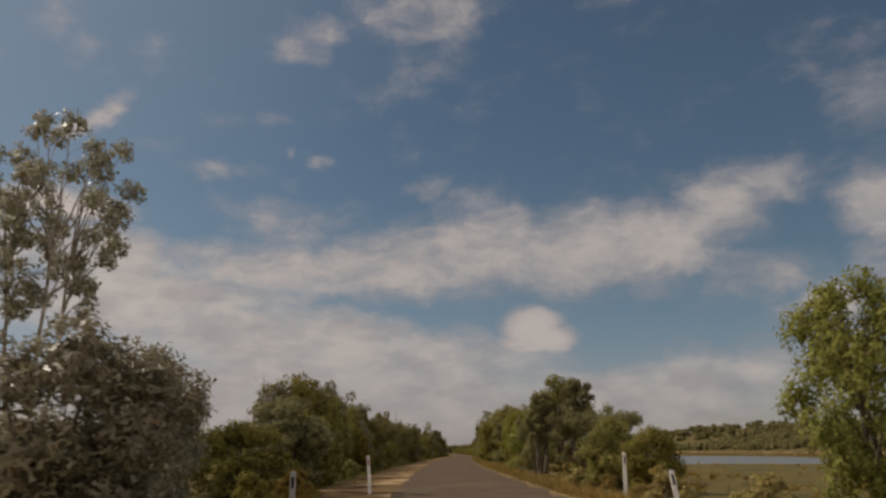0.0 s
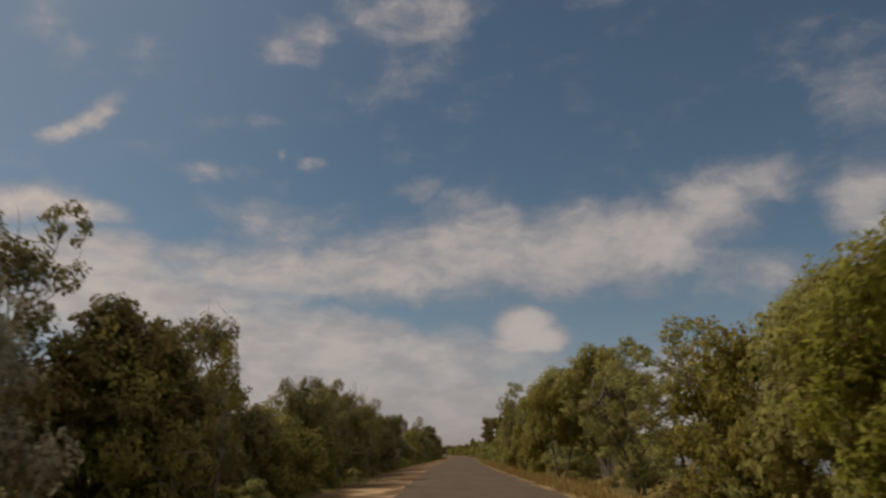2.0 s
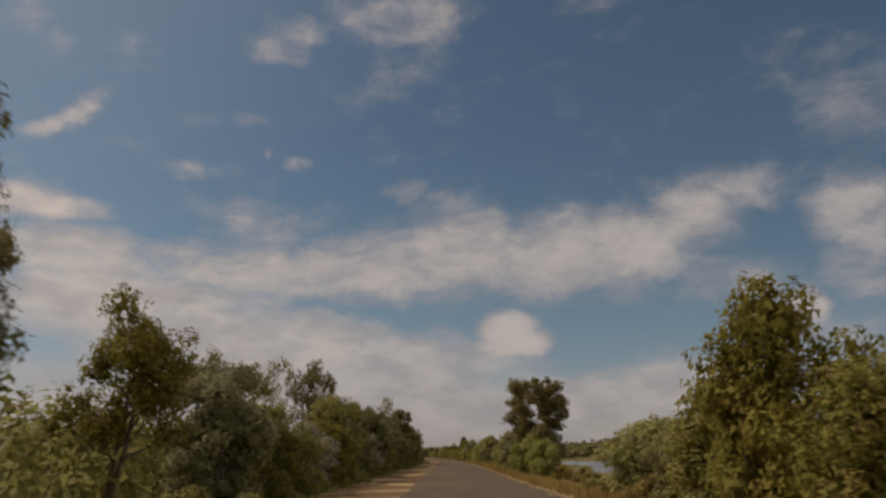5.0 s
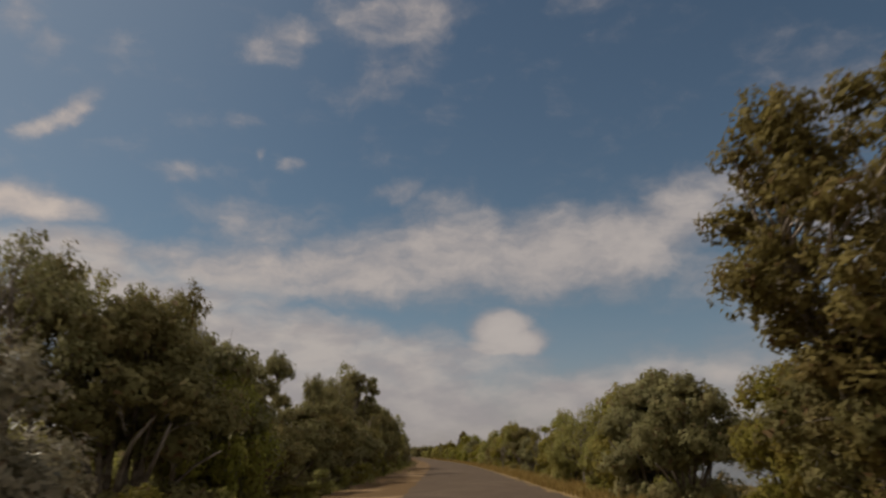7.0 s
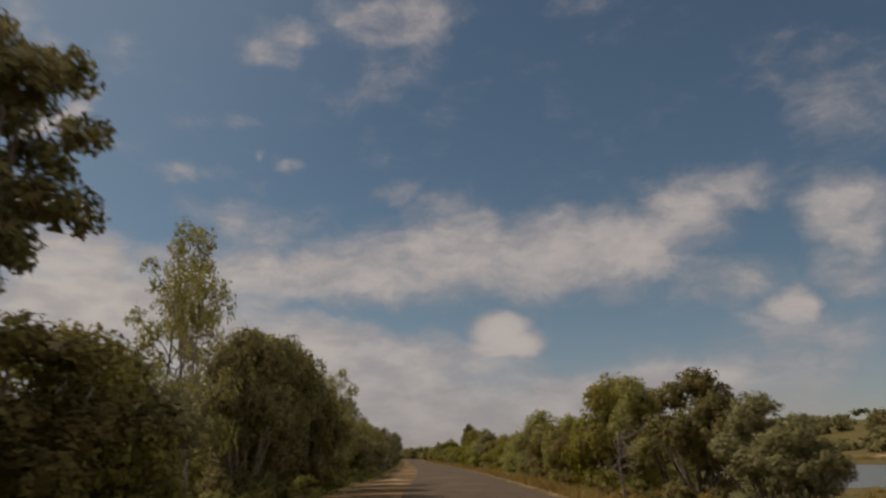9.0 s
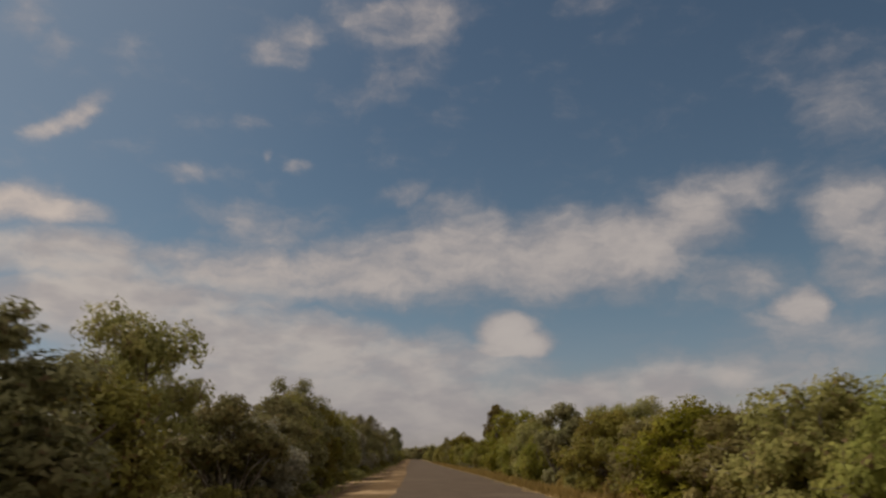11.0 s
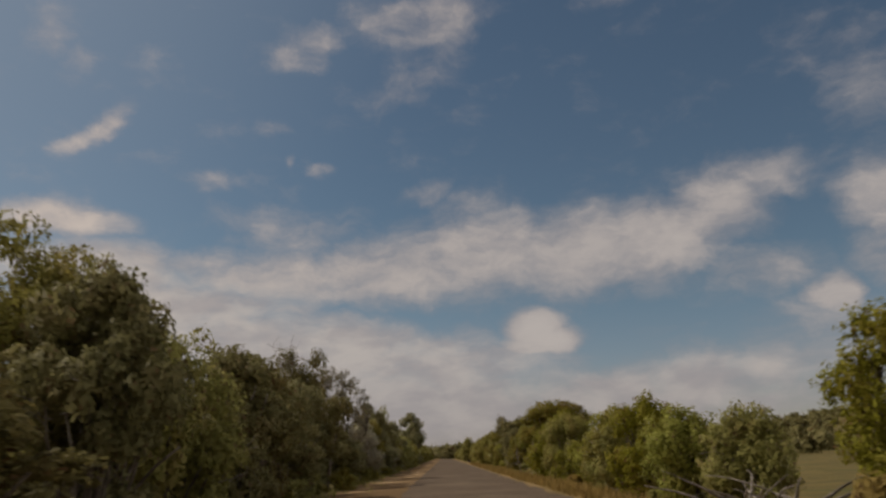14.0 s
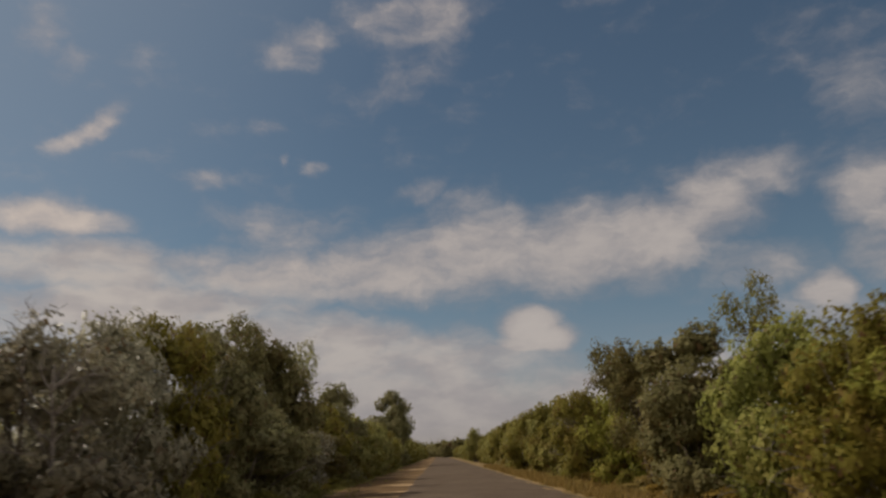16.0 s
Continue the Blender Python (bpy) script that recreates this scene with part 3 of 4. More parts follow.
# ---- plants of each kind ----
KINDS = {
    "bush_a": [make_bush(k, LEAF_OLIVE, dead=7) for k in (1, 2, 3, 16)],
    "bush_l": [make_bush(k, LEAF_OLIVE, count=4500, size=0.2) for k in (17, 18)],
    "bush_b": [make_bush(k, LEAF_BRIGHT, dead=6) for k in (4, 5)],
    "bush_g": [make_bush(k, LEAF_GREY, size=0.125, slim=0.5) for k in (6, 7)],
    "bush_d": [make_bush(k, LEAF_DARK, height=4.5, width=4.2, dead=5) for k in (8, 9)],
    "low": [make_bush(k, LEAF_OLIVE, height=1.6, width=2.6, count=2200, size=0.1, heads=6, name="shrub", foot=0.3) for k in (10, 11)],
    "gold": [make_bush(k, LEAF_GOLD, height=1.0, width=1.9, count=1200, size=0.13, slim=0.3, heads=6, name="shrub", foot=0.3) for k in (12, 13)],
    "tree": [make_tree(k, LEAF_OLIVE) for k in (21, 22, 23)],
    "tree_d": [make_tree(k, LEAF_DARK, width=4.8) for k in (24, 25)],
    "airy": [make_tree(k, LEAF_DARK, count=6000, size=0.12, core=0, keep=0.9, twigs=2, bare=0.4, head=0.7) for k in (28, 29, 30)],
    "sparse": [make_tree(k, LEAF_OLIVE, count=4200, size=0.115, core=0, keep=0.8, twigs=3, head=0.75, bark=TWIG_GREY, stems=1) for k in (26, 27)],
    "gum": [make_gum(k, LEAF_OLIVE) for k in (31, 32)],
    "umb": [make_gum(k, LEAF_DARK, height=6.0, width=3.2, count=2600, crown_from=0.82, stems=1, bark=BARK) for k in (37, 38)],
    "round": [make_dome(k, LEAF_OLIVE) for k in (51, 52, 55)],
    "round_b": [make_dome(k, LEAF_BRIGHT, crown_from=0.35) for k in (56, 57)],
    "ball": [make_tree(k, LEAF_DARK, height=5.4, width=3.2, count=9000, size=0.12, bare=0.6, core=30, stems=1) for k in (53, 54)],
    "dead": [make_dead(k) for k in (41, 42)],
    "fan": [make_form("tree", 61, LEAF_DARK, 7.0, 3.6, ((0.42, 0.3), (0.58, 0.8), (0.78, 1), (0.93, 0.75), (1, 0.35)), 26, (0.1, 0.17), 13000, stems=5, spread=0.24)],
    "veil": [make_form("tree", 62, LEAF_GREY, 6.6, 5.0, ((0.15, 0.5), (0.35, 0.9), (0.6, 1), (0.85, 0.75), (1, 0.3)), 130, (0.05, 0.085), 24000, 0.085, BARK, 8, 0.4, 2, 0, 0.6)],
    "brown": [make_form("tree", 63, LEAF_BROWN, 6.5, 3.0, ((0.02, 0.55), (0.2, 0.85), (0.5, 1), (0.72, 0.95), (0.9, 0.6), (1, 0.4)), 44, (0.1, 0.18), 16000, stems=1, twigs=1)],
    "bush_br": [make_bush(64, LEAF_BROWN, dead=5)],
    "shaggy": [make_form("tree", 65, LEAF_BROWN, 8.0, 5.2, ((0.08, 0.3), (0.3, 0.4), (0.45, 0.6), (0.6, 0.95), (0.75, 1), (0.92, 1), (1, 0.85)), 120, (0.08, 0.13), 30000, 0.12, BARK_PALE, 2, 0.14, 1)],
    "gum_tall": [make_form("gum_tree", 66, LEAF_GREY, 13.0, 7.0, ((0.46, 0.5), (0.62, 0.85), (0.8, 1), (0.93, 0.8), (1, 0.4)), 60, (0.06, 0.1), 15000, 0.14, BARK_PALE, 4, 0.28, 2, 6, 0.6)],
    "sparse_b": [make_form("tree", 67, LEAF_BRIGHT, 4.2, 3.0, ((0.12, 0.35), (0.4, 0.9), (0.65, 1), (0.85, 0.75), (1, 0.35)), 34, (0.1, 0.16), 9500, stems=3, core=12)],
    "open": [make_form("tree", k, LEAF_OLIVE, 7.0, 4.0, ((0.12, 0.5), (0.35, 0.85), (0.62, 1), (0.85, 0.75), (1, 0.35)), 56, (0.07, 0.115), 11000, 0.1, BARK, 3, 0.15, 1, 0, 0.5) for k in (68, 69)],
    "dome_b": [make_form("tree", k, LEAF_BRIGHT, 4.8, 5.2, ((0.1, 0.5), (0.3, 0.85), (0.6, 1), (0.82, 0.9), (1, 0.5)), 46, (0.1, 0.15), 19000, stems=3, spread=0.3) for k in (70, 71)],
    "dome_d": [make_form("tree", 74, LEAF_DARK, 4.4, 5.0, ((0.22, 0.45), (0.4, 0.9), (0.6, 1), (0.82, 0.75), (1, 0.4)), 50, (0.09, 0.15), 19000, 0.115, BARK_PALE, 4, 0.3, 1)],
    "dome_o": [make_form("tree", k, LEAF_OLIVE, 6.0, 5.0, ((0.32, 0.3), (0.45, 0.75), (0.65, 1), (0.85, 0.9), (1, 0.5)), 46, (0.11, 0.16), 24000, 0.12, BARK_PALE, 3, 0.2, 1, 34, 1.2) for k in (72, 73)],
}
SIZES = {"bush_a": (4.0, 5.0), "bush_l": (4.0, 5.0), "bush_b": (4.0, 5.0), "bush_g": (4.0, 5.0), "bush_d": (4.5, 4.2), "low": (1.6, 2.6), "gold": (1.0, 1.9),
         "tree": (6.0, 4.5), "tree_d": (6.0, 4.8), "sparse": (6.0, 4.5), "airy": (6.0, 4.5), "gum": (9.0, 6.0), "umb": (6.0, 3.2), "round": (7.0, 4.6), "round_b": (7.0, 4.6), "ball": (5.4, 3.2), "dead": (6.0, 4.0),
         "fan": (7.0, 3.6), "veil": (6.6, 5.0), "brown": (6.5, 3.0), "bush_br": (4.0, 5.0), "shaggy": (8.0, 5.2), "gum_tall": (13.0, 7.0), "sparse_b": (4.2, 3.0), "open": (7.0, 4.0), "dome_b": (4.8, 5.2), "dome_o": (6.0, 5.0), "dome_d": (4.4, 5.0)}
LABELS = {
    "bush_a": ("dense olive-green coastal bush beside the road", "bush"),
    "bush_l": ("olive-green coastal bush further along the road", "bush"),
    "bush_b": ("bright green leafy bush beside the road", "bush"),
    "bush_g": ("grey-green silvery-leaved bush beside the road", "bush"),
    "bush_d": ("dark green dense bush shading the road edge", "bush"),
    "low": ("low olive scrub at the foot of the roadside trees", "shrub"),
    "gold": ("low golden-brown heath shrub on the verge", "shrub"),
    "tree": ("small olive-green coastal tree with crooked stems", "tree"),
    "tree_d": ("small dark-leaved coastal tree with crooked stems", "tree"),
    "airy": ("slender dark-leaved tree with an open see-through crown", "tree"),
    "sparse": ("thin grey-green tree with sparse leaves and bare twigs", "tree"),
    "gum": ("tall gum tree with pale bare stems and leafy head", "tree"),
    "umb": ("thin-stemmed tree with a small flat leafy head", "tree"),
    "round": ("tall tree with a dense rounded olive head and pale trunk", "tree"),
    "round_b": ("leafy tree with a dense rounded bright green head", "tree"),
    "ball": ("thin-stemmed tree with a dense dark rounded head", "tree"),
    "dead": ("dead grey tree with bare twigs", "dead tree"),
    "fan": ("dark-leaved tree with many stems fanning out under its head", "tree"),
    "veil": ("spreading grey-green tree with fine see-through foliage and bare stems", "tree"),
    "brown": ("tall narrow tree with brown-green foliage down to the ground", "tree"),
    "bush_br": ("dense brown-green bush on the lake shore", "bush"),
    "shaggy": ("tall tree with a broad brown-olive head and leafy trunk", "tree"),
    "gum_tall": ("very tall gum tree with bare pale stems and small head", "tree"),
    "open": ("tall olive-brown tree with thin see-through foliage and bare twigs", "tree"),
    "dome_b": ("broad bright green tree with a rounded head near the ground", "tree"),
    "dome_o": ("broad olive-green tree on several pale crooked trunks", "tree"),
    "dome_d": ("broad dark-leaved tree leaning over the lake shore", "tree"),
    "sparse_b": ("slender bright green tree with open foliage on the lake shore", "tree"),
}
used = set()
dice = random.Random(5)


def grow(kind, s, d, height, width=None):
    """Stands one plant of a kind at s, d, with its height and width in metres."""
    x, y, _ = along(s, d)
    h0, w0 = SIZES[kind]
    kz = height / h0
    kw = (width / w0) if width else 0.5 * (kz + 1) * dice.uniform(0.85, 1.1)
    own = random.Random(round(s * 10) * 7 + round(d * 10))
    m = pose(x, y, ground_z(s, d) - 0.03, 0, 0, own.uniform(0, 360)) @ Matrix.Diagonal((kw, kw, kz, 1))
    variants = KINDS[kind]
    k = own.randrange(len(variants))
    proto = variants[k]
    if (kind, k) not in used:
        used.add((kind, k))
        proto.matrix_basis = m
        thing = proto
    else:
        thing = copy_thing(proto, m @ Matrix.Diagonal((*proto.scale, 1)).inverted())
    label, category = LABELS[kind]
    group = {"low": "scrub along the road", "gold": "scrub along the road"}.get(kind, "trees along the road")
    return tagged(thing, label, category, group)


# the rows beside the road: kind, distance along, offset, height, width
LEFT_ROW = (
    ("bush_g", 12.5, -6, 3.7, 4.8), ("bush_g", 16, -6.1, 3.8, 3.4), 
    ("bush_a", 25.5, -6.5, 2.4, 4), ("dead", 36.1, -7.9, 4.9, 3.2), ("tree_d", 37.8, -7.9, 4.9, 4.2), ("bush_a", 40.3, -7.5, 5.4, 4.8),
    ("airy", 46.6, -7.4, 5.7, 3.8), ("bush_a", 47.4, -7.1, 5.1, 4.6), ("airy", 48.6, -7.3, 5.9, 3), ("bush_a", 50.1, -5.8, 3.2, 4),
    ("tree", 51.9, -6.5, 4.6, 3.2), ("bush_g", 52.9, -5.7, 3.6, 3.6), ("airy", 57.2, -7.5, 5.8, 4.2), ("bush_d", 57.8, -5.9, 4.1, 3.8),
    ("bush_a", 57.8, -5.7, 3.8, 3.6), ("sparse", 59.9, -4.3, 3.8, 1.3), ("bush_d", 60.7, -5.9, 3.5, 4),
)
LEFT_ROW_TWO = (
    ("bush_d", 67.3, -6.4, 3.4, 3.6), ("airy", 67.7, -7.6, 5.7, 4), ("bush_a", 69.6, -6, 3.1, 3.8), ("tree_d", 75, -5.6, 4.5, 2.6),
    ("bush_a", 76.9, -5.7, 3.9, 3.6), ("bush_g", 77.4, -6.2, 3.5, 4), ("tree_d", 78.1, -4.9, 3.7, 2.6), ("sparse", 79.8, -7, 4.6, 3.6),
    ("bush_d", 81.1, -5.6, 4.2, 3.2), ("tree_d", 82.9, -5, 4.5, 3.4), ("bush_a", 90.4, -6.2, 2.6, 3.8), ("airy", 91.1, -7.8, 5.9, 4.2),
    ("bush_d", 91.8, -6.2, 3.1, 4), ("airy", 92.5, -7.8, 6.1, 3.2), ("sparse", 93.4, -7.2, 6.1, 2.4), ("bush_d", 93.4, -6, 3.6, 4),
    ("sparse", 93.7, -4.8, 5.2, 3.4), ("bush_a", 95.5, -5.6, 3.5, 3.4), ("airy", 97.5, -8.2, 6.5, 4),
)
LEFT_ROW_THREE = (
    ("bush_d", 99.8, -5.4, 3.7, 3.6), ("airy", 101.7, -7.5, 5.5, 4), ("tree_d", 103.7, -7.6, 5.2, 3.8), ("airy", 105.9, -7.3, 5.2, 3.4),
    ("bush_d", 106, -5.3, 3.6, 3.6), ("bush_d", 107.5, -5.3, 4.2, 3.6), ("airy", 107.7, -6.9, 5.5, 3), ("tree_d", 118.4, -6.5, 5.4, 4),
    ("bush_a", 150.8, -5.8, 4.4, 4.4), ("bush_d", 157.7, -6.2, 3.2, 4), ("airy", 157.9, -8.2, 7.1, 4.6), ("airy", 159.8, -8, 5.5, 3.2),
    ("bush_d", 159.8, -6.4, 3.6, 4), ("bush_d", 161.8, -6.2, 3.7, 4), ("dead", 167.7, -7, 4.8, 3.2), ("airy", 169.6, -7.4, 5.4, 3.8),
    ("bush_d", 170.2, -6, 4.3, 4.4), ("tree_d", 170.4, -6.8, 5.3, 3.4), ("sparse", 171.5, -7.8, 5.6, 3.6),
)
LEFT_ROW_FOUR = (
    ("tree_d", 173.9, -6.5, 5.3, 3), ("tree", 174.5, -7.3, 5.5, 3.2), ("bush_b", 175.5, -5.7, 3.7, 3.2), ("bush_d", 175.7, -6.1, 4.3, 4.2),
    ("airy", 179.8, -7.7, 5.5, 2.8), ("bush_d", 180, -6.1, 2.6, 3.8), ("bush_d", 184.2, -6.2, 2.7, 3.6), ("ball", 185.2, -7.6, 5, 3.2),
    ("bush_d", 189.3, -6.2, 3.5, 4), ("bush_d", 191, -6.2, 3.3, 4.4), ("umb", 191.4, -7.6, 4.4, 2.2), ("umb", 193.4, -8.2, 6.5, 3.2),
    ("bush_d", 193.7, -6.2, 3.7, 4.4), ("umb", 194.9, -6.8, 5.5, 2), ("bush_d", 197.1, -6.1, 4.1, 4.2), ("bush_d", 200.7, -6.2, 2.6, 4.2),
    ("tree_d", 202.2, -7.6, 6.2, 3.8), ("bush_d", 203.4, -6.2, 2.9, 4.2), ("airy", 203.7, -7.4, 6.3, 3.4),
)
LEFT_ROW_FIVE = (
    ("tree_d", 205.6, -7, 6, 3.2), ("bush_d", 207.5, -6.2, 3.5, 4.2), ("bush_d", 211.6, -6.3, 3.4, 4.4), 
    ("bush_a", 213.5, -6.3, 3.6, 4.2), ("bush_d", 214.8, -6.1, 3.4, 4), ("sparse", 219.2, -6.1, 6.5, 3), ("bush_d", 222.5, -5.7, 5, 3.4),
    ("tree_d", 227.5, -5.6, 5.7, 3.6), ("bush_d", 279.5, -6.9, 4, 4.2),
    ("bush_a", 282.2, -6.9, 4.4, 4.4), ("bush_d", 285.9, -6.7, 4.6, 4.2), ("tree_d", 292.3, -8, 6.2, 4.6), ("bush_a", 292.8, -6.8, 4.7, 4),
    ("bush_d", 295.4, -6.6, 4.5, 4), ("bush_a", 299.3, -6.5, 4.5, 3.8), ("dead", 303.5, -6.7, 4.7, 2.6),
)
LEFT_ROW_SIX = (
    ("bush_a", 304, -6.3, 4.3, 3.8), ("bush_g", 305.7, -6.5, 4.3, 4), ("bush_g", 309.6, -6.2, 4, 4), ("bush_d", 311.3, -6, 3.9, 3.8),
    ("bush_g", 312.2, -6.4, 3.7, 4), ("bush_a", 313.5, -6.2, 3.4, 3.8), ("bush_g", 317.2, -5.9, 3.2, 3.8), ("sparse", 318.4, -6.1, 4.1, 3.6),
    ("bush_d", 324.6, -5.6, 4.6, 3.4), ("bush_d", 325.9, -6.2, 4.7, 3.6), ("tree", 326.6, -7.7, 6.3, 4.2), ("bush_a", 329.3, -6, 4.5, 4.2),
    ("bush_d", 332.6, -5.6, 4.3, 3.8), ("bush_d", 334.3, -5.8, 4.4, 3.8), ("tree_d", 339.3, -6, 4.7, 3.6), ("tree", 339.4, -7, 5.2, 3.6),
    ("bush_d", 346.9, -6.5, 4.8, 4), ("tree_d", 347.9, -5.5, 4.9, 3.6), ("dead", 348, -7.5, 7.1, 3.2),
)
LEFT_ROW_SEVEN = (
    ("tree_d", 351.8, -7.6, 7.3, 4.6), ("bush_d", 356.7, -5.9, 3, 3.4), ("bush_d", 357.2, -6.1, 2.8, 4),
    ("bush_d", 360.3, -6.1, 2.7, 3.8), ("dead", 367.2, -5.3, 3.2, 2.6),
    ("bush_g", 367.8, -6.1, 3.6, 4), ("dead", 368.4, -6.7, 4, 3), ("bush_g", 370.3, -6.1, 4.1, 4), ("bush_a", 372.4, -6, 4.4, 3.8),
    ("dead", 372.6, -5.3, 4.2, 2.4), ("bush_d", 375.7, -5.9, 4.7, 3.8), ("tree_d", 384, -7, 6.6, 4.4), ("bush_d", 384.4, -6, 5.6, 4),
    ("sparse", 390.5, -6.0, 6.9, 2.6), ("bush_d", 399.7, -6.0, 5.3, 4.6), ("bush_d", 448.6, -5.8, 8.9, 6.5),
)
RIGHT_ROW = (
    ("bush_a", 26.5, 7.5, 2.3, 2.7), ("bush_a", 29.5, 6.9, 2.7, 3.3), ("tree_d", 33.1, 6.7, 3.4, 3.2),
    ("tree_d", 43.1, 5.7, 3.7, 2),
    ("tree", 44.4, 7.2, 5.8, 4.8), ("bush_a", 47.4, 6.1, 2.5, 2.5), ("bush_b", 51.3, 6.1, 3.6, 3.4),
    ("bush_a", 55.6, 6.3, 3.9, 3.7), ("tree", 55.8, 6.9, 4.8, 3.8), ("bush_a", 61.7, 6.9, 4.2, 4), 
    ("tree", 79.1, 5.6, 4.5, 2.8), ("bush_a", 88.3, 6.2, 4.1, 3.9), 
)
RIGHT_ROW_TWO = (
    ("bush_a", 92.9, 6.1, 2.9, 2.8), ("bush_a", 96.8, 5.9, 2.8, 2.7), ("bush_a", 99.5, 6.1, 3.4, 3.2), ("round_b", 102.4, 7.6, 6.3, 4.4),
    ("gum", 102.7, 6, 5.4, 2.2), ("bush_a", 103, 6.4, 3.8, 3.6), ("bush_a", 106.4, 5.7, 2.6, 2.5),
    ("tree_d", 109.8, 5.5, 5.9, 2.6), ("bush_a", 114.8, 6.3, 4.8, 4.2), ("bush_a", 125.9, 6.5, 4.8, 4.2),
    ("bush_b", 159.1, 6.2, 2.5, 2.7), ("bush_b", 161.3, 5.6, 2.8, 3.1), ("bush_d", 162.2, 6.5, 3.3, 3.1), 
    ("bush_a", 171.1, 6.9, 3.1, 2.9), ("bush_d", 175.9, 6.3, 3.4, 3.2), ("bush_d", 178, 6, 3.3, 3.1),
)
RIGHT_ROW_THREE = (
    ("bush_d", 178.8, 6.5, 3.8, 3.6), ("bush_a", 180.1, 6, 3.2, 3), ("bush_a", 180.3, 6.3, 3.6, 3.4), ("bush_a", 183.2, 6.3, 3.5, 3.3),
    ("sparse", 190.9, 6.2, 3.4, 2.8), ("bush_a", 192.1, 6.1, 2.9, 2.8), ("sparse", 193.6, 6, 3.6, 2.6), 
    ("bush_d", 215.3, 6.9, 2.1, 2), ("bush_d", 217, 6.9, 2.6, 2.5), ("bush_d", 220.6, 6.8, 3.6, 3.4),
    ("dead", 222.6, 5.2, 2.4, 3.2), ("tree", 223.5, 6.6, 3.8, 3.6), ("bush_a", 228.3, 6.6, 4.1, 3.9), ("bush_b", 230.1, 6.7, 4.3, 4.1),
    ("bush_a", 238.3, 6.4, 3.5, 3.3), ("bush_a", 250, 6.9, 4.3, 4.1), ("bush_d", 279.9, 6.2, 3.7, 3.5),
)
RIGHT_ROW_FOUR = (
    ("bush_b", 282.7, 5.7, 2.8, 2.7), ("bush_a", 287.5, 6, 3.4, 3.2), ("bush_a", 289.5, 6.4, 3.5, 3.3), ("bush_b", 291.2, 5.7, 2.9, 2.8),
    ("sparse", 294.1, 6, 3.5, 3.4), ("bush_b", 295.5, 5.8, 3, 2.8), ("bush_b", 303.5, 6.3, 3.2, 3), 
    ("bush_a", 319, 6.1, 3.1, 2.9),
    ("bush_a", 329.5, 7, 2.5, 2.5), ("bush_b", 331.5, 6.2, 2.6, 2.8), ("bush_b", 334.9, 6.2, 2.9, 3),
    ("bush_a", 337.9, 6, 2.4, 2.5), ("bush_a", 338.2, 6.2, 3, 3), ("bush_b", 347, 6.3, 2, 2.4),
)
RIGHT_ROW_FIVE = (
    ("bush_a", 348.3, 6.1, 3.2, 3.1), ("bush_b", 350.9, 6.3, 3.6, 3.6), ("bush_a", 356.9, 6.7, 3.6, 3.4), ("round", 357.3, 7.1, 4.5, 5.6),
    ("ball", 361.8, 6.7, 3.6, 1.6), ("bush_a", 367.2, 6.1, 3.4, 3.2), ("bush_b", 367.2, 6.6, 3.3, 3.1), ("bush_b", 372.4, 7.4, 4.2, 4),
    ("sparse", 375.5, 7.9, 5.7, 3), ("bush_d", 375.7, 6.6, 4.3, 4.1), ("tree_d", 380.7, 6.2, 4.9, 4.4), ("bush_a", 389.1, 6.2, 3.8, 3.6),
    ("bush_a", 407.7, 6.1, 4.1, 3.9), ("bush_a", 474.2, 5.5, 5.2, 4.2),
)
ODD_ONES = (("tree_d", 119, -5.7, 5.1, 3.6), ("dome_d", 167.5, 6.9, 3.8, 5.2), ("bush_d", 231.4, -5.6, 5.4, 3.2), ("sparse", 236.4, -5.7, 5.7, 3.2), ("bush_d", 236.9, -6.1, 4.8, 3.6), ("tree", 243.8, -6.6, 5.2, 3.6), ("tree_d", 251.8, -6.6, 5.0, 4), ("tree", 261.8, -6.7, 4.6, 4),
            ("open", 67.6, 7.9, 5.6, 6.0), ("airy", 122, -7.5, 5.4, 3.6), ("tree", 128, -7.1, 5.0, 3.6), ("tree_d", 134.5, -6.9, 4.8, 3.4), ("sparse", 141, -7.1, 5.2, 3.4), ("tree", 118, 7.1, 4.6, 3.4), ("low", 47.9, 9.1, 1.7, 2.6), ("low", 51.9, 11.1, 1.6, 2.8), ("low", 46.9, 12.1, 1.5, 2.6), ("low", 55.9, 9.6, 1.6, 2.6), ("umb", 64.5, -7.6, 5.0, 2.6))
ROWS = (LEFT_ROW, LEFT_ROW_TWO, LEFT_ROW_THREE, LEFT_ROW_FOUR, LEFT_ROW_FIVE, LEFT_ROW_SIX, LEFT_ROW_SEVEN, RIGHT_ROW, RIGHT_ROW_TWO, RIGHT_ROW_THREE, RIGHT_ROW_FOUR, RIGHT_ROW_FIVE, ODD_ONES)
for row in ROWS:
    for kind, s, d, height, width in row:
        grow(kind, s, d, height * (1.05 if kind.startswith("bush") else 1.03), width * (1.0 if kind.startswith("bush") else 0.85))

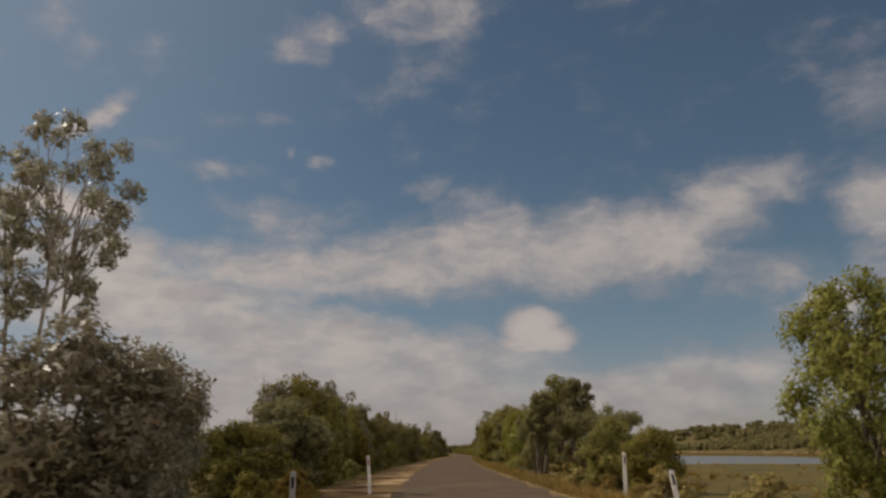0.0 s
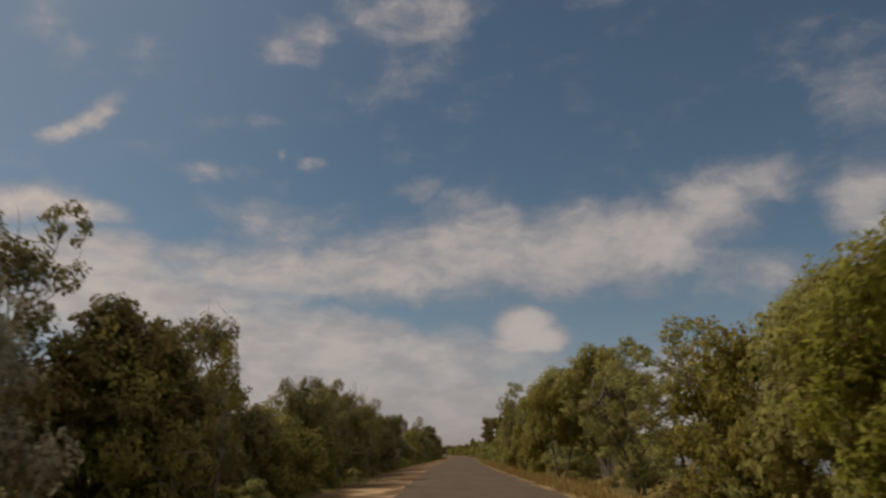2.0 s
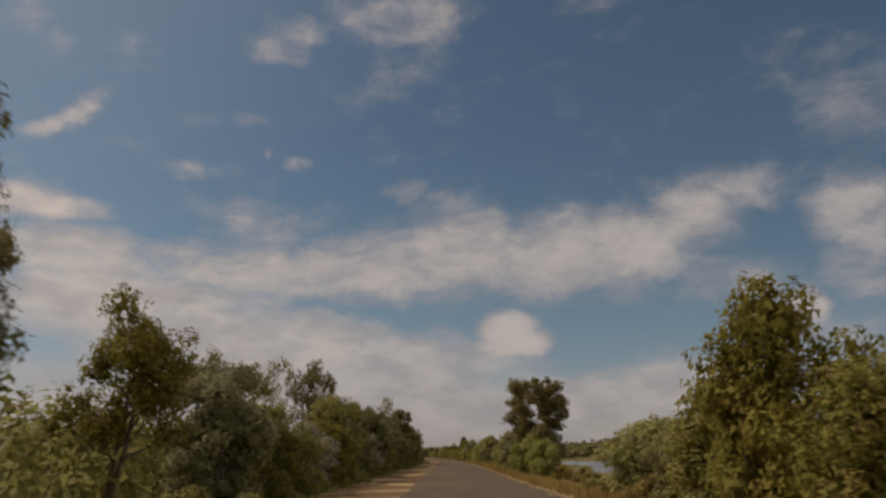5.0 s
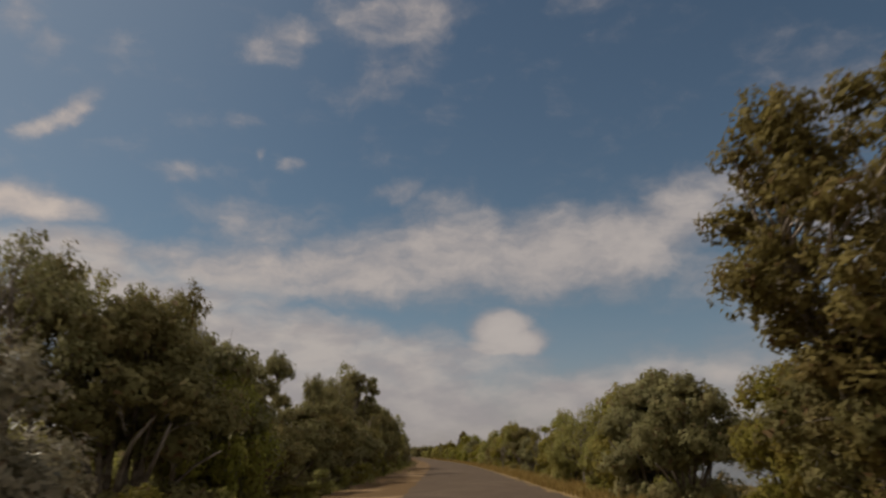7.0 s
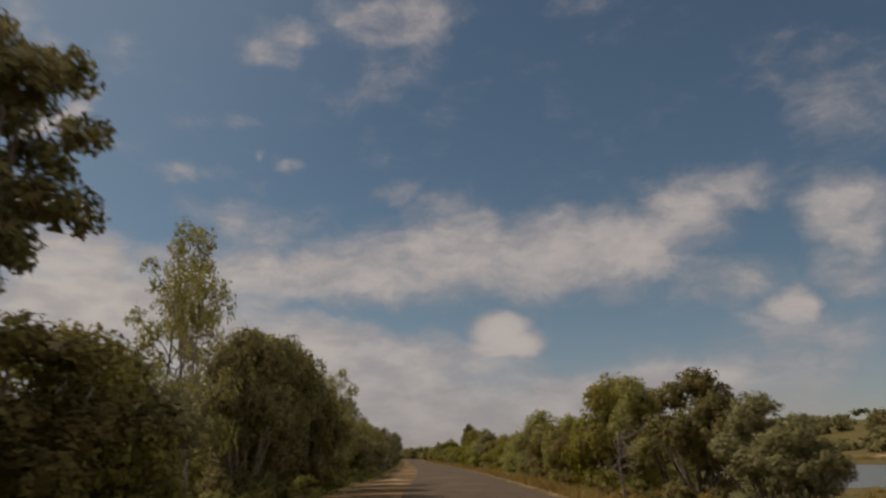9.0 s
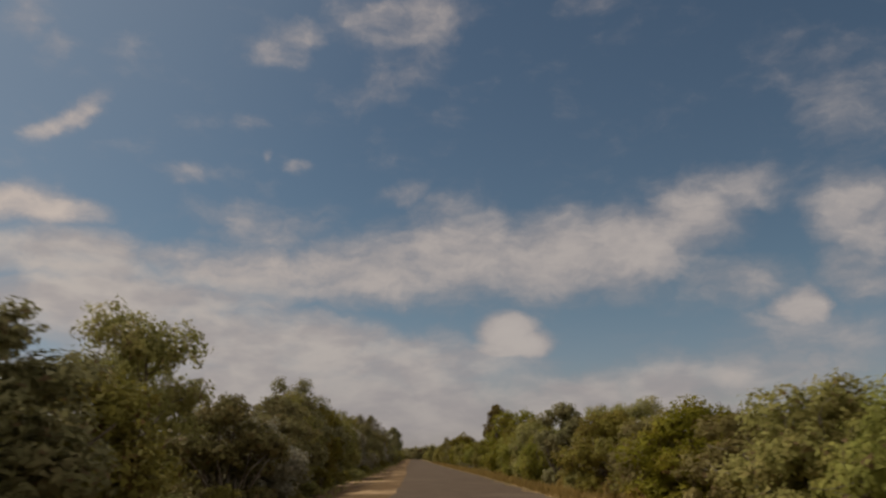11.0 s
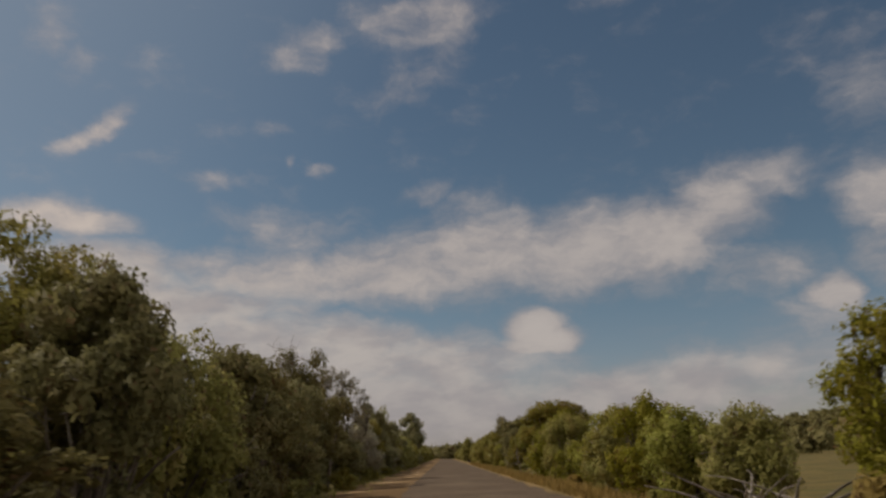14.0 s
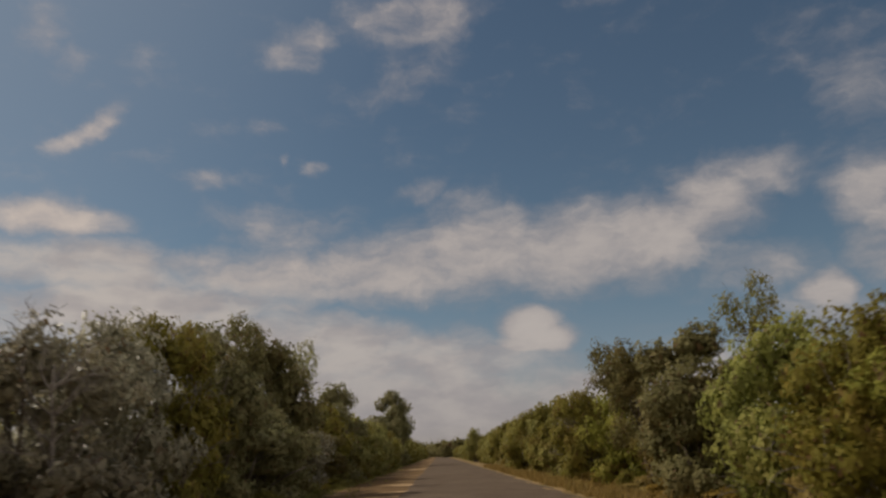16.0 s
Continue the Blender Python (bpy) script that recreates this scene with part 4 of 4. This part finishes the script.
# trees that stand out: kind, distance along, offset, height, width
LANDMARKS = (
    ("gum_tall", 26.4, -14.0, 14.0, 6.4), ("dome_b", 20.9, 12.2, 6.7, 5.2), ("dome_b", 53.5, 6.3, 4.45, 4.3), ("dome_o", 59.5, 8.3, 5.2, 4.2), ("open", 70.4, 6.7, 5.4, 4.0), ("fan", 40.2, 5.6, 4.6, 2.4), ("fan", 39.3, 7.3, 5.3, 2.4), ("tree_d", 34.2, 7.8, 3.7, 3.0),
    ("bush_br", 38.5, 8.4, 1.9, 3.0), ("bush_br", 43.0, 7.7, 1.8, 2.6), ("bush_br", 35.5, 9.6, 1.9, 3.0), ("dome_o", 77.9, 7.2, 6.2, 5.0), ("dome_o", 87.6, 7.1, 6.4, 5.7), ("bush_br", 75.0, 8.4, 1.6, 2.6),
    ("dead", 95.6, -5.8, 6.4, 3.0), ("open", 107.6, 6.0, 7.3, 4.4), ("open", 105.6, 5.6, 5.0, 2.6), ("shaggy", 166.8, 6.6, 7.05, 5.3),
    ("sparse_b", 208.3, 8.1, 4.3, 3.2), ("sparse", 209.0, 6.4, 3.4, 1.6), ("bush_br", 206.0, 9.3, 3.7, 3.6), ("fan", 209.5, -6.2, 7.3, 4.1), ("open", 227.4, -9.3, 10.4, 4.4), ("dome_o", 232.3, -7.5, 6.9, 5.6), ("open", 238.0, -4.9, 5.9, 2.8),
    ("tree", 280.2, 9.0, 4.5, 3.6), ("dome_b", 311.4, 8.2, 5.6, 6.7), ("brown", 317.5, 7.2, 6.5, 3.3), ("dome_b", 325.7, 8.8, 4.3, 4.1), ("veil", 361.0, -6.8, 7.3, 5.9), ("veil", 358.6, -8.6, 7.0, 4.6), ("dead", 359.6, 5.0, 1.9, 1.6), ("ball", 363.5, 7.5, 4.6, 2.2),
)
for entry in LANDMARKS:
    grow(*entry)

# where the right-hand row is open towards the field and the lake
OPEN_RIGHT = ((13, 25), (31, 35), (37, 44), (63, 74), (140, 157.5), (168.5, 174), (183, 188), (205, 214), (300, 306.5), (321, 331))


def is_open(s):
    return any(a < s < b for a, b in OPEN_RIGHT)


# the stretches in between, and the far end of the row
taken_left = [e[1] for r in ROWS + (LANDMARKS,) for e in r if e[2] < 0]
taken_right = [e[1] for r in ROWS + (LANDMARKS,) for e in r if e[2] > 0]
s = 30.0
while s < 640:
    if min(abs(s - q) for q in taken_left) > 2.3 and s > 20:
        # left side favours the dark-leaved bush; its colour carries some of the row's shade
        grow(dice.choice(("bush_a", "bush_d", "bush_d", "bush_g")) if s < 395 else "bush_l", s, -6.0 + dice.uniform(-0.3, 0.3), dice.uniform(2.7, 3.7) + (1.1 if s > 395 else 0), dice.uniform(3.8, 4.6))
    if min(abs(s - q) for q in taken_right) > 2.3 and not is_open(s):
        grow(dice.choice(("bush_a", "bush_br", "bush_b")) if s < 395 else "bush_l", s, 6.9 + dice.uniform(-0.3, 0.3), dice.uniform(2.3, 3.3) + (1.2 if s > 380 else 0), dice.uniform(3.6, 4.4))
    s += 3.0 if s < 420 else 4.0 if s < 520 else 7.0
s = 20.0
while s < 430:
    grow("low", s, -4.75 + dice.uniform(-0.3, 0.2), dice.uniform(0.5, 1.1), dice.uniform(1.4, 2.0))
    if not is_open(s):
        grow(dice.choice(("low", "gold")), s + 1, 6.1 + dice.uniform(-0.3, 0.6), dice.uniform(0.45, 0.9), dice.uniform(1.2, 1.9))
        grow(dice.choice(("low", "gold", "gold")), s + 2.9, 5.9 + dice.uniform(-0.25, 0.5), dice.uniform(0.5, 1.2), dice.uniform(1.5, 2.3))
    s += 3.8

for entry in (("gold", 23, -4.1, 1.0, 2.0), ("gold", 21, 6.4, 0.9, 1.9), ("gold", 25, 7.4, 1.0, 2.2), ("gold", 18, 7.8, 0.9, 2.2), ("gold", 38, 6.6, 0.9, 2.0), ("gold", 41, 8.2, 1.0, 2.2), ("gold", 44, 6.6, 0.8, 1.8),
              ("gold", 68, 8.0, 0.8, 2.0), ("gold", 75, 7.2, 0.9, 2.0), ("gold", 152, 7.4, 0.9, 2.1), ("gold", 157, 7.0, 0.9, 2.1), ("gold", 292, 5.6, 0.9, 1.9), ("gold", 304, 5.8, 0.8, 1.8)):
    grow(*entry)

for kind, variants in KINDS.items():
    for k, proto in enumerate(variants):
        if (kind, k) not in used:
            for ob in list(proto.children) + [proto]:
                bpy.data.objects.remove(ob)


# ---- stuff: what stands too thick to count ----


def thicket(name, mat, heads, leaf_count, size, label, category, slim=0.45, core=12):
    r, rng = random.Random(77), np.random.default_rng(77)
    verts, faces, normals = crown(rng, r, heads, leaf_count, size, slim, core)
    return tagged(new(name, mesh(name, verts.tolist(), faces.tolist(), mat, True, normals.tolist())), label, category, "", "stuff")


def heap(s, d, height, radius, r):
    """Rounded heads that make one plant of a thicket."""
    out = []
    for _ in range(3):
        q = radius * r.uniform(0.45, 0.75)
        x, y, _yaw = along(s + r.uniform(-0.5, 0.5) * radius, d + r.uniform(-0.5, 0.5) * radius)
        out.append((x, y, ground_z(s, d) + max(height - q * r.uniform(0.9, 1.6), q * 0.3), q))
    x, y, _yaw = along(s, d)
    out.append((x, y, ground_z(s, d) + height * 0.3, radius * 0.8))
    return out


r = random.Random(9)
heads = []
s = 36.0
while s < 520:
    heads += heap(s, -9.6 + r.uniform(-0.8, 0.8), r.uniform(2.8, 3.9), 2.6, r)
    heads += heap(s + 2.3, -8.4 + r.uniform(-0.4, 0.4), r.uniform(1.3, 1.9), 2.0, r)[2:]
    if not any(a - 4 < s < b + 7 for a, b in OPEN_RIGHT) and s > 44:
        heads += heap(s + 2, 9.8 + r.uniform(-0.5, 0.5), r.uniform(2.0, 2.8), 2.4, r)
    s += 4.6
thicket("thicket", LEAF_OLIVE, heads, 190000, 0.25, "thick olive scrub behind the roadside trees", "scrub", 0.45)

# woods along the ridge tops and at the road's far end
heads = []
for k in range(420):
    s = r.uniform(-20, 1100)
    d = r.choice((r.uniform(170, 330), r.uniform(170, 230), -r.uniform(140, 260)))
    heads += heap(s, d, r.uniform(3, 6.5), r.uniform(3, 5.5), r)[:3]
for k in range(200):
    s = r.uniform(560, 1000)
    heads += heap(s, r.choice((-1, 1)) * r.uniform(10, 150), r.uniform(5, 8), r.uniform(4, 6), r)[:3]
for k in range(300):
    s = r.uniform(640, 780)
    heads += heap(s, r.uniform(-60, 170), r.uniform(6, 9), r.uniform(5, 7), r)[:3]
for k in range(1000):
    s = r.uniform(0, 460)
    heads += heap(s, 136 + 120 * r.random() ** 1.3, r.uniform(1.5, 3.6), r.uniform(3, 5.5), r)[:2]
for k in range(520):
    s = r.uniform(420, 1000)
    heads += heap(s, r.choice((r.uniform(60, 330), -r.uniform(60, 280))), r.uniform(4, 7.5), r.uniform(4, 7), r)[:3]
for k in range(260):
    s = r.uniform(0, 330)
    heads += heap(s, -92 - 90 * r.random() ** 1.3, r.uniform(1.5, 4.0), r.uniform(3, 5.5), r)[:2]
thicket("far_woods", LEAF_DARK, heads, 120000, 1.1, "dark distant woods on the ridges", "woods", 0.5)

# low heath on the open ground beside the lake
heads = []
for k in range(900):
    s, d = r.uniform(5, 300), r.uniform(6.5, 60) if r.random() < 0.45 else r.uniform(6.5, 16)
    if lake_depth(s, d) > -0.8:
        continue
    q = r.uniform(0.2, 0.5)
    x, y, _yaw = along(s, d)
    heads.append((x, y, ground_z(s, d) + q * 0.4, q))
for k in range(500):
    s, d = r.uniform(0, 460), r.uniform(103, 122)
    q = r.uniform(0.7, 1.5)
    x, y, _yaw = along(s, d)
    if lake_depth(s, d) < -0.5:
        heads.append((x, y, ground_z(s, d) + q * 0.2, q))
thicket("heath", LEAF_GOLD, heads, 60000, 0.15, "low golden-brown heath on the open ground", "heath", 0.25)


def grass(name, mat, spots, label):
    """Tufts of thin blades: s, d, height."""
    r = random.Random(31)
    verts, faces = [], []
    for s, d, tall in spots:
        x0, y0, _yaw = along(s, d)
        z0 = ground_z(s, d) - 0.02
        for _ in range(9):
            a, h = r.uniform(0, 6.28), tall * r.uniform(0.5, 1.1)
            x, y = x0 + r.gauss(0, 0.09), y0 + r.gauss(0, 0.09)
            lx, ly, w2 = math.cos(a) * h * r.uniform(0.1, 0.6), math.sin(a) * h * r.uniform(0.1, 0.6), 0.009 + 0.01 * h
            ax, ay = -math.sin(a) * w2, math.cos(a) * w2
            b = len(verts)
            verts += [(x - ax, y - ay, z0), (x + ax, y + ay, z0), (x + lx * 0.4 + ax * 0.7, y + ly * 0.4 + ay * 0.7, z0 + h * 0.6),
                      (x + lx * 0.4 - ax * 0.7, y + ly * 0.4 - ay * 0.7, z0 + h * 0.6), (x + lx, y + ly, z0 + h)]
            faces += [(b, b + 1, b + 2, b + 3), (b + 3, b + 2, b + 4)]
    return tagged(new(name, mesh(name, verts, faces, mat)), label, "grass", "", "stuff")


spots = [(r.uniform(-2, 430), 4.05 + abs(r.gauss(0, 0.85)), r.uniform(0.14, 0.48)) for _ in range(9000)]
spots += [(r.uniform(0, 300), r.uniform(6, 14), r.uniform(0.2, 0.55)) for _ in range(700)]
grass("dry_grass", GRASS_DRY, [q for q in spots if lake_depth(q[0], q[1]) < -0.5], "dry golden grass along the road edge")
grass("verge_grass", LEAF_OLIVE, [(r.uniform(-2, 430), -4.4 + r.gauss(0, 0.6), r.uniform(0.08, 0.35)) for _ in range(1900)], "sparse green grass under the roadside bushes")

# ---- guide posts ----


def box(x0, x1, y0, y1, z0, z1):
    v = [(x, y, z) for z in (z0, z1) for y in (y0, y1) for x in (x0, x1)]
    return v, [(0, 2, 3, 1), (4, 5, 7, 6), (0, 1, 5, 4), (2, 6, 7, 3), (0, 4, 6, 2), (1, 3, 7, 5)]


def guide_post(s, d, paint, film, lean_side, lean_back, label, tall=1.0):
    """A flat roadside post with a rounded top and a reflector strip let into its face."""
    x, y, yaw = along(s, d)
    post = empty("guide_post")
    bm = bmesh.new()
    outline = [(-0.05, -0.25), (0.05, -0.25), (0.05, tall - 0.03), (0.035, tall - 0.008), (0.0, tall), (-0.035, tall - 0.008), (-0.05, tall - 0.03)]
    front = [bm.verts.new((px, -0.02, pz)) for px, pz in outline]
    face = bm.faces.new(front)
    out = bmesh.ops.extrude_face_region(bm, geom=[face])
    bmesh.ops.translate(bm, vec=(0, 0.04, 0), verts=[v for v in out["geom"] if isinstance(v, bmesh.types.BMVert)])
    bmesh.ops.recalc_face_normals(bm, faces=bm.faces)
    bmesh.ops.bevel(bm, geom=list(bm.edges), offset=0.004, segments=1, affect="EDGES")
    me = bpy.data.meshes.new("blade")
    bm.to_mesh(me)
    bm.free()
    me.materials.append(paint)
    part("blade", me, post)
    part("reflector", mesh("reflector", *box(-0.022, 0.022, -0.027, -0.019, tall - 0.30, tall - 0.10), film), post, "narrow reflector strip")
    post.matrix_basis = pose(x, y, ground_z(s, d), lean_back, lean_side, yaw)
    return tagged(post, label, "guide post", "guide posts")


guide_post(24.02, -1.98, POST_PAINT, RED_FILM, -4, 0, "white roadside guide post with a red reflector", 1.2)
guide_post(13.83, -2.5, POST_GREY, BLACK_FILM, 0, 0, "weathered grey roadside guide post with a dark strip")
guide_post(22.84, 5.67, POST_PAINT, BLACK_FILM, 1, 0, "white upright roadside guide post on the grass verge", 1.35)
guide_post(15.65, 4.98, POST_PAINT, BLACK_FILM, -7, 0, "white roadside guide post leaning on the grass verge")


def brush_pile(s, d, scale=1.0, turn=0):
    """Fallen grey branches heaped on the verge."""
    r = random.Random(3)
    x, y, yaw = along(s, d)
    pile = empty("brush_pile")
    for k in range(34):
        a = r.uniform(0, 6.28)
        start = Vector((r.uniform(-0.9, 0.9), r.uniform(-1.2, 1.2), r.uniform(0.02, 0.35)))
        points, radii = limb(r, start, Vector((math.cos(a), math.sin(a), r.uniform(0.0, 0.75))), r.uniform(0.7, 2.3), r.uniform(0.014, 0.05), 6, 0.1, -0.02)
        points = [Vector((q.x, q.y, max(q.z, 0.03))) for q in points]
        part("branch", mesh("branch", *tube(points, radii, 6), TWIG_GREY, True), pile)
    pile.matrix_basis = pose(x, y, ground_z(s, d), 0, 0, yaw + turn) @ Matrix.Diagonal((scale, scale, scale, 1))
    return tagged(pile, "heap of fallen grey dead branches on the verge", "brush pile")


brush_pile(326.6, 6.2, 1.0)
brush_pile(41.0, 6.8, 0.9, 70)


def stone(s, d, size, seed):
    """A rounded pale stone lying on the verge."""
    r = random.Random(seed)
    bm = bmesh.new()
    bmesh.ops.create_icosphere(bm, subdivisions=2, radius=size)
    stretch = (r.uniform(0.9, 1.4), r.uniform(0.7, 1.1), r.uniform(0.5, 0.7))
    for v in bm.verts:
        k = 1 + 0.28 * noise.noise(v.co * (1.6 / size) + Vector((seed, 0, 0)))
        v.co = Vector((v.co.x * stretch[0] * k, v.co.y * stretch[1] * k, v.co.z * stretch[2] * k))
    me = bpy.data.meshes.new("stone")
    bm.to_mesh(me)
    bm.free()
    me.materials.append(STONE)
    me.shade_smooth()
    x, y, yaw = along(s, d)
    ob = new("stone", me)
    ob.matrix_basis = pose(x, y, ground_z(s, d) + 0.12 + size * 0.15, 0, 0, yaw + seed * 50)
    return tagged(ob, "pale weathered stone half sunk in the verge", "stone", "stones on the verge")


for k, (s, d, size) in enumerate(((322.5, 5.5, 0.12), (329.5, 6.4, 0.15), (331.0, 5.8, 0.1), (337.0, 6.2, 0.14), (300.5, 5.9, 0.13), (96.5, 5.7, 0.11))):
    stone(s, d, size, k)
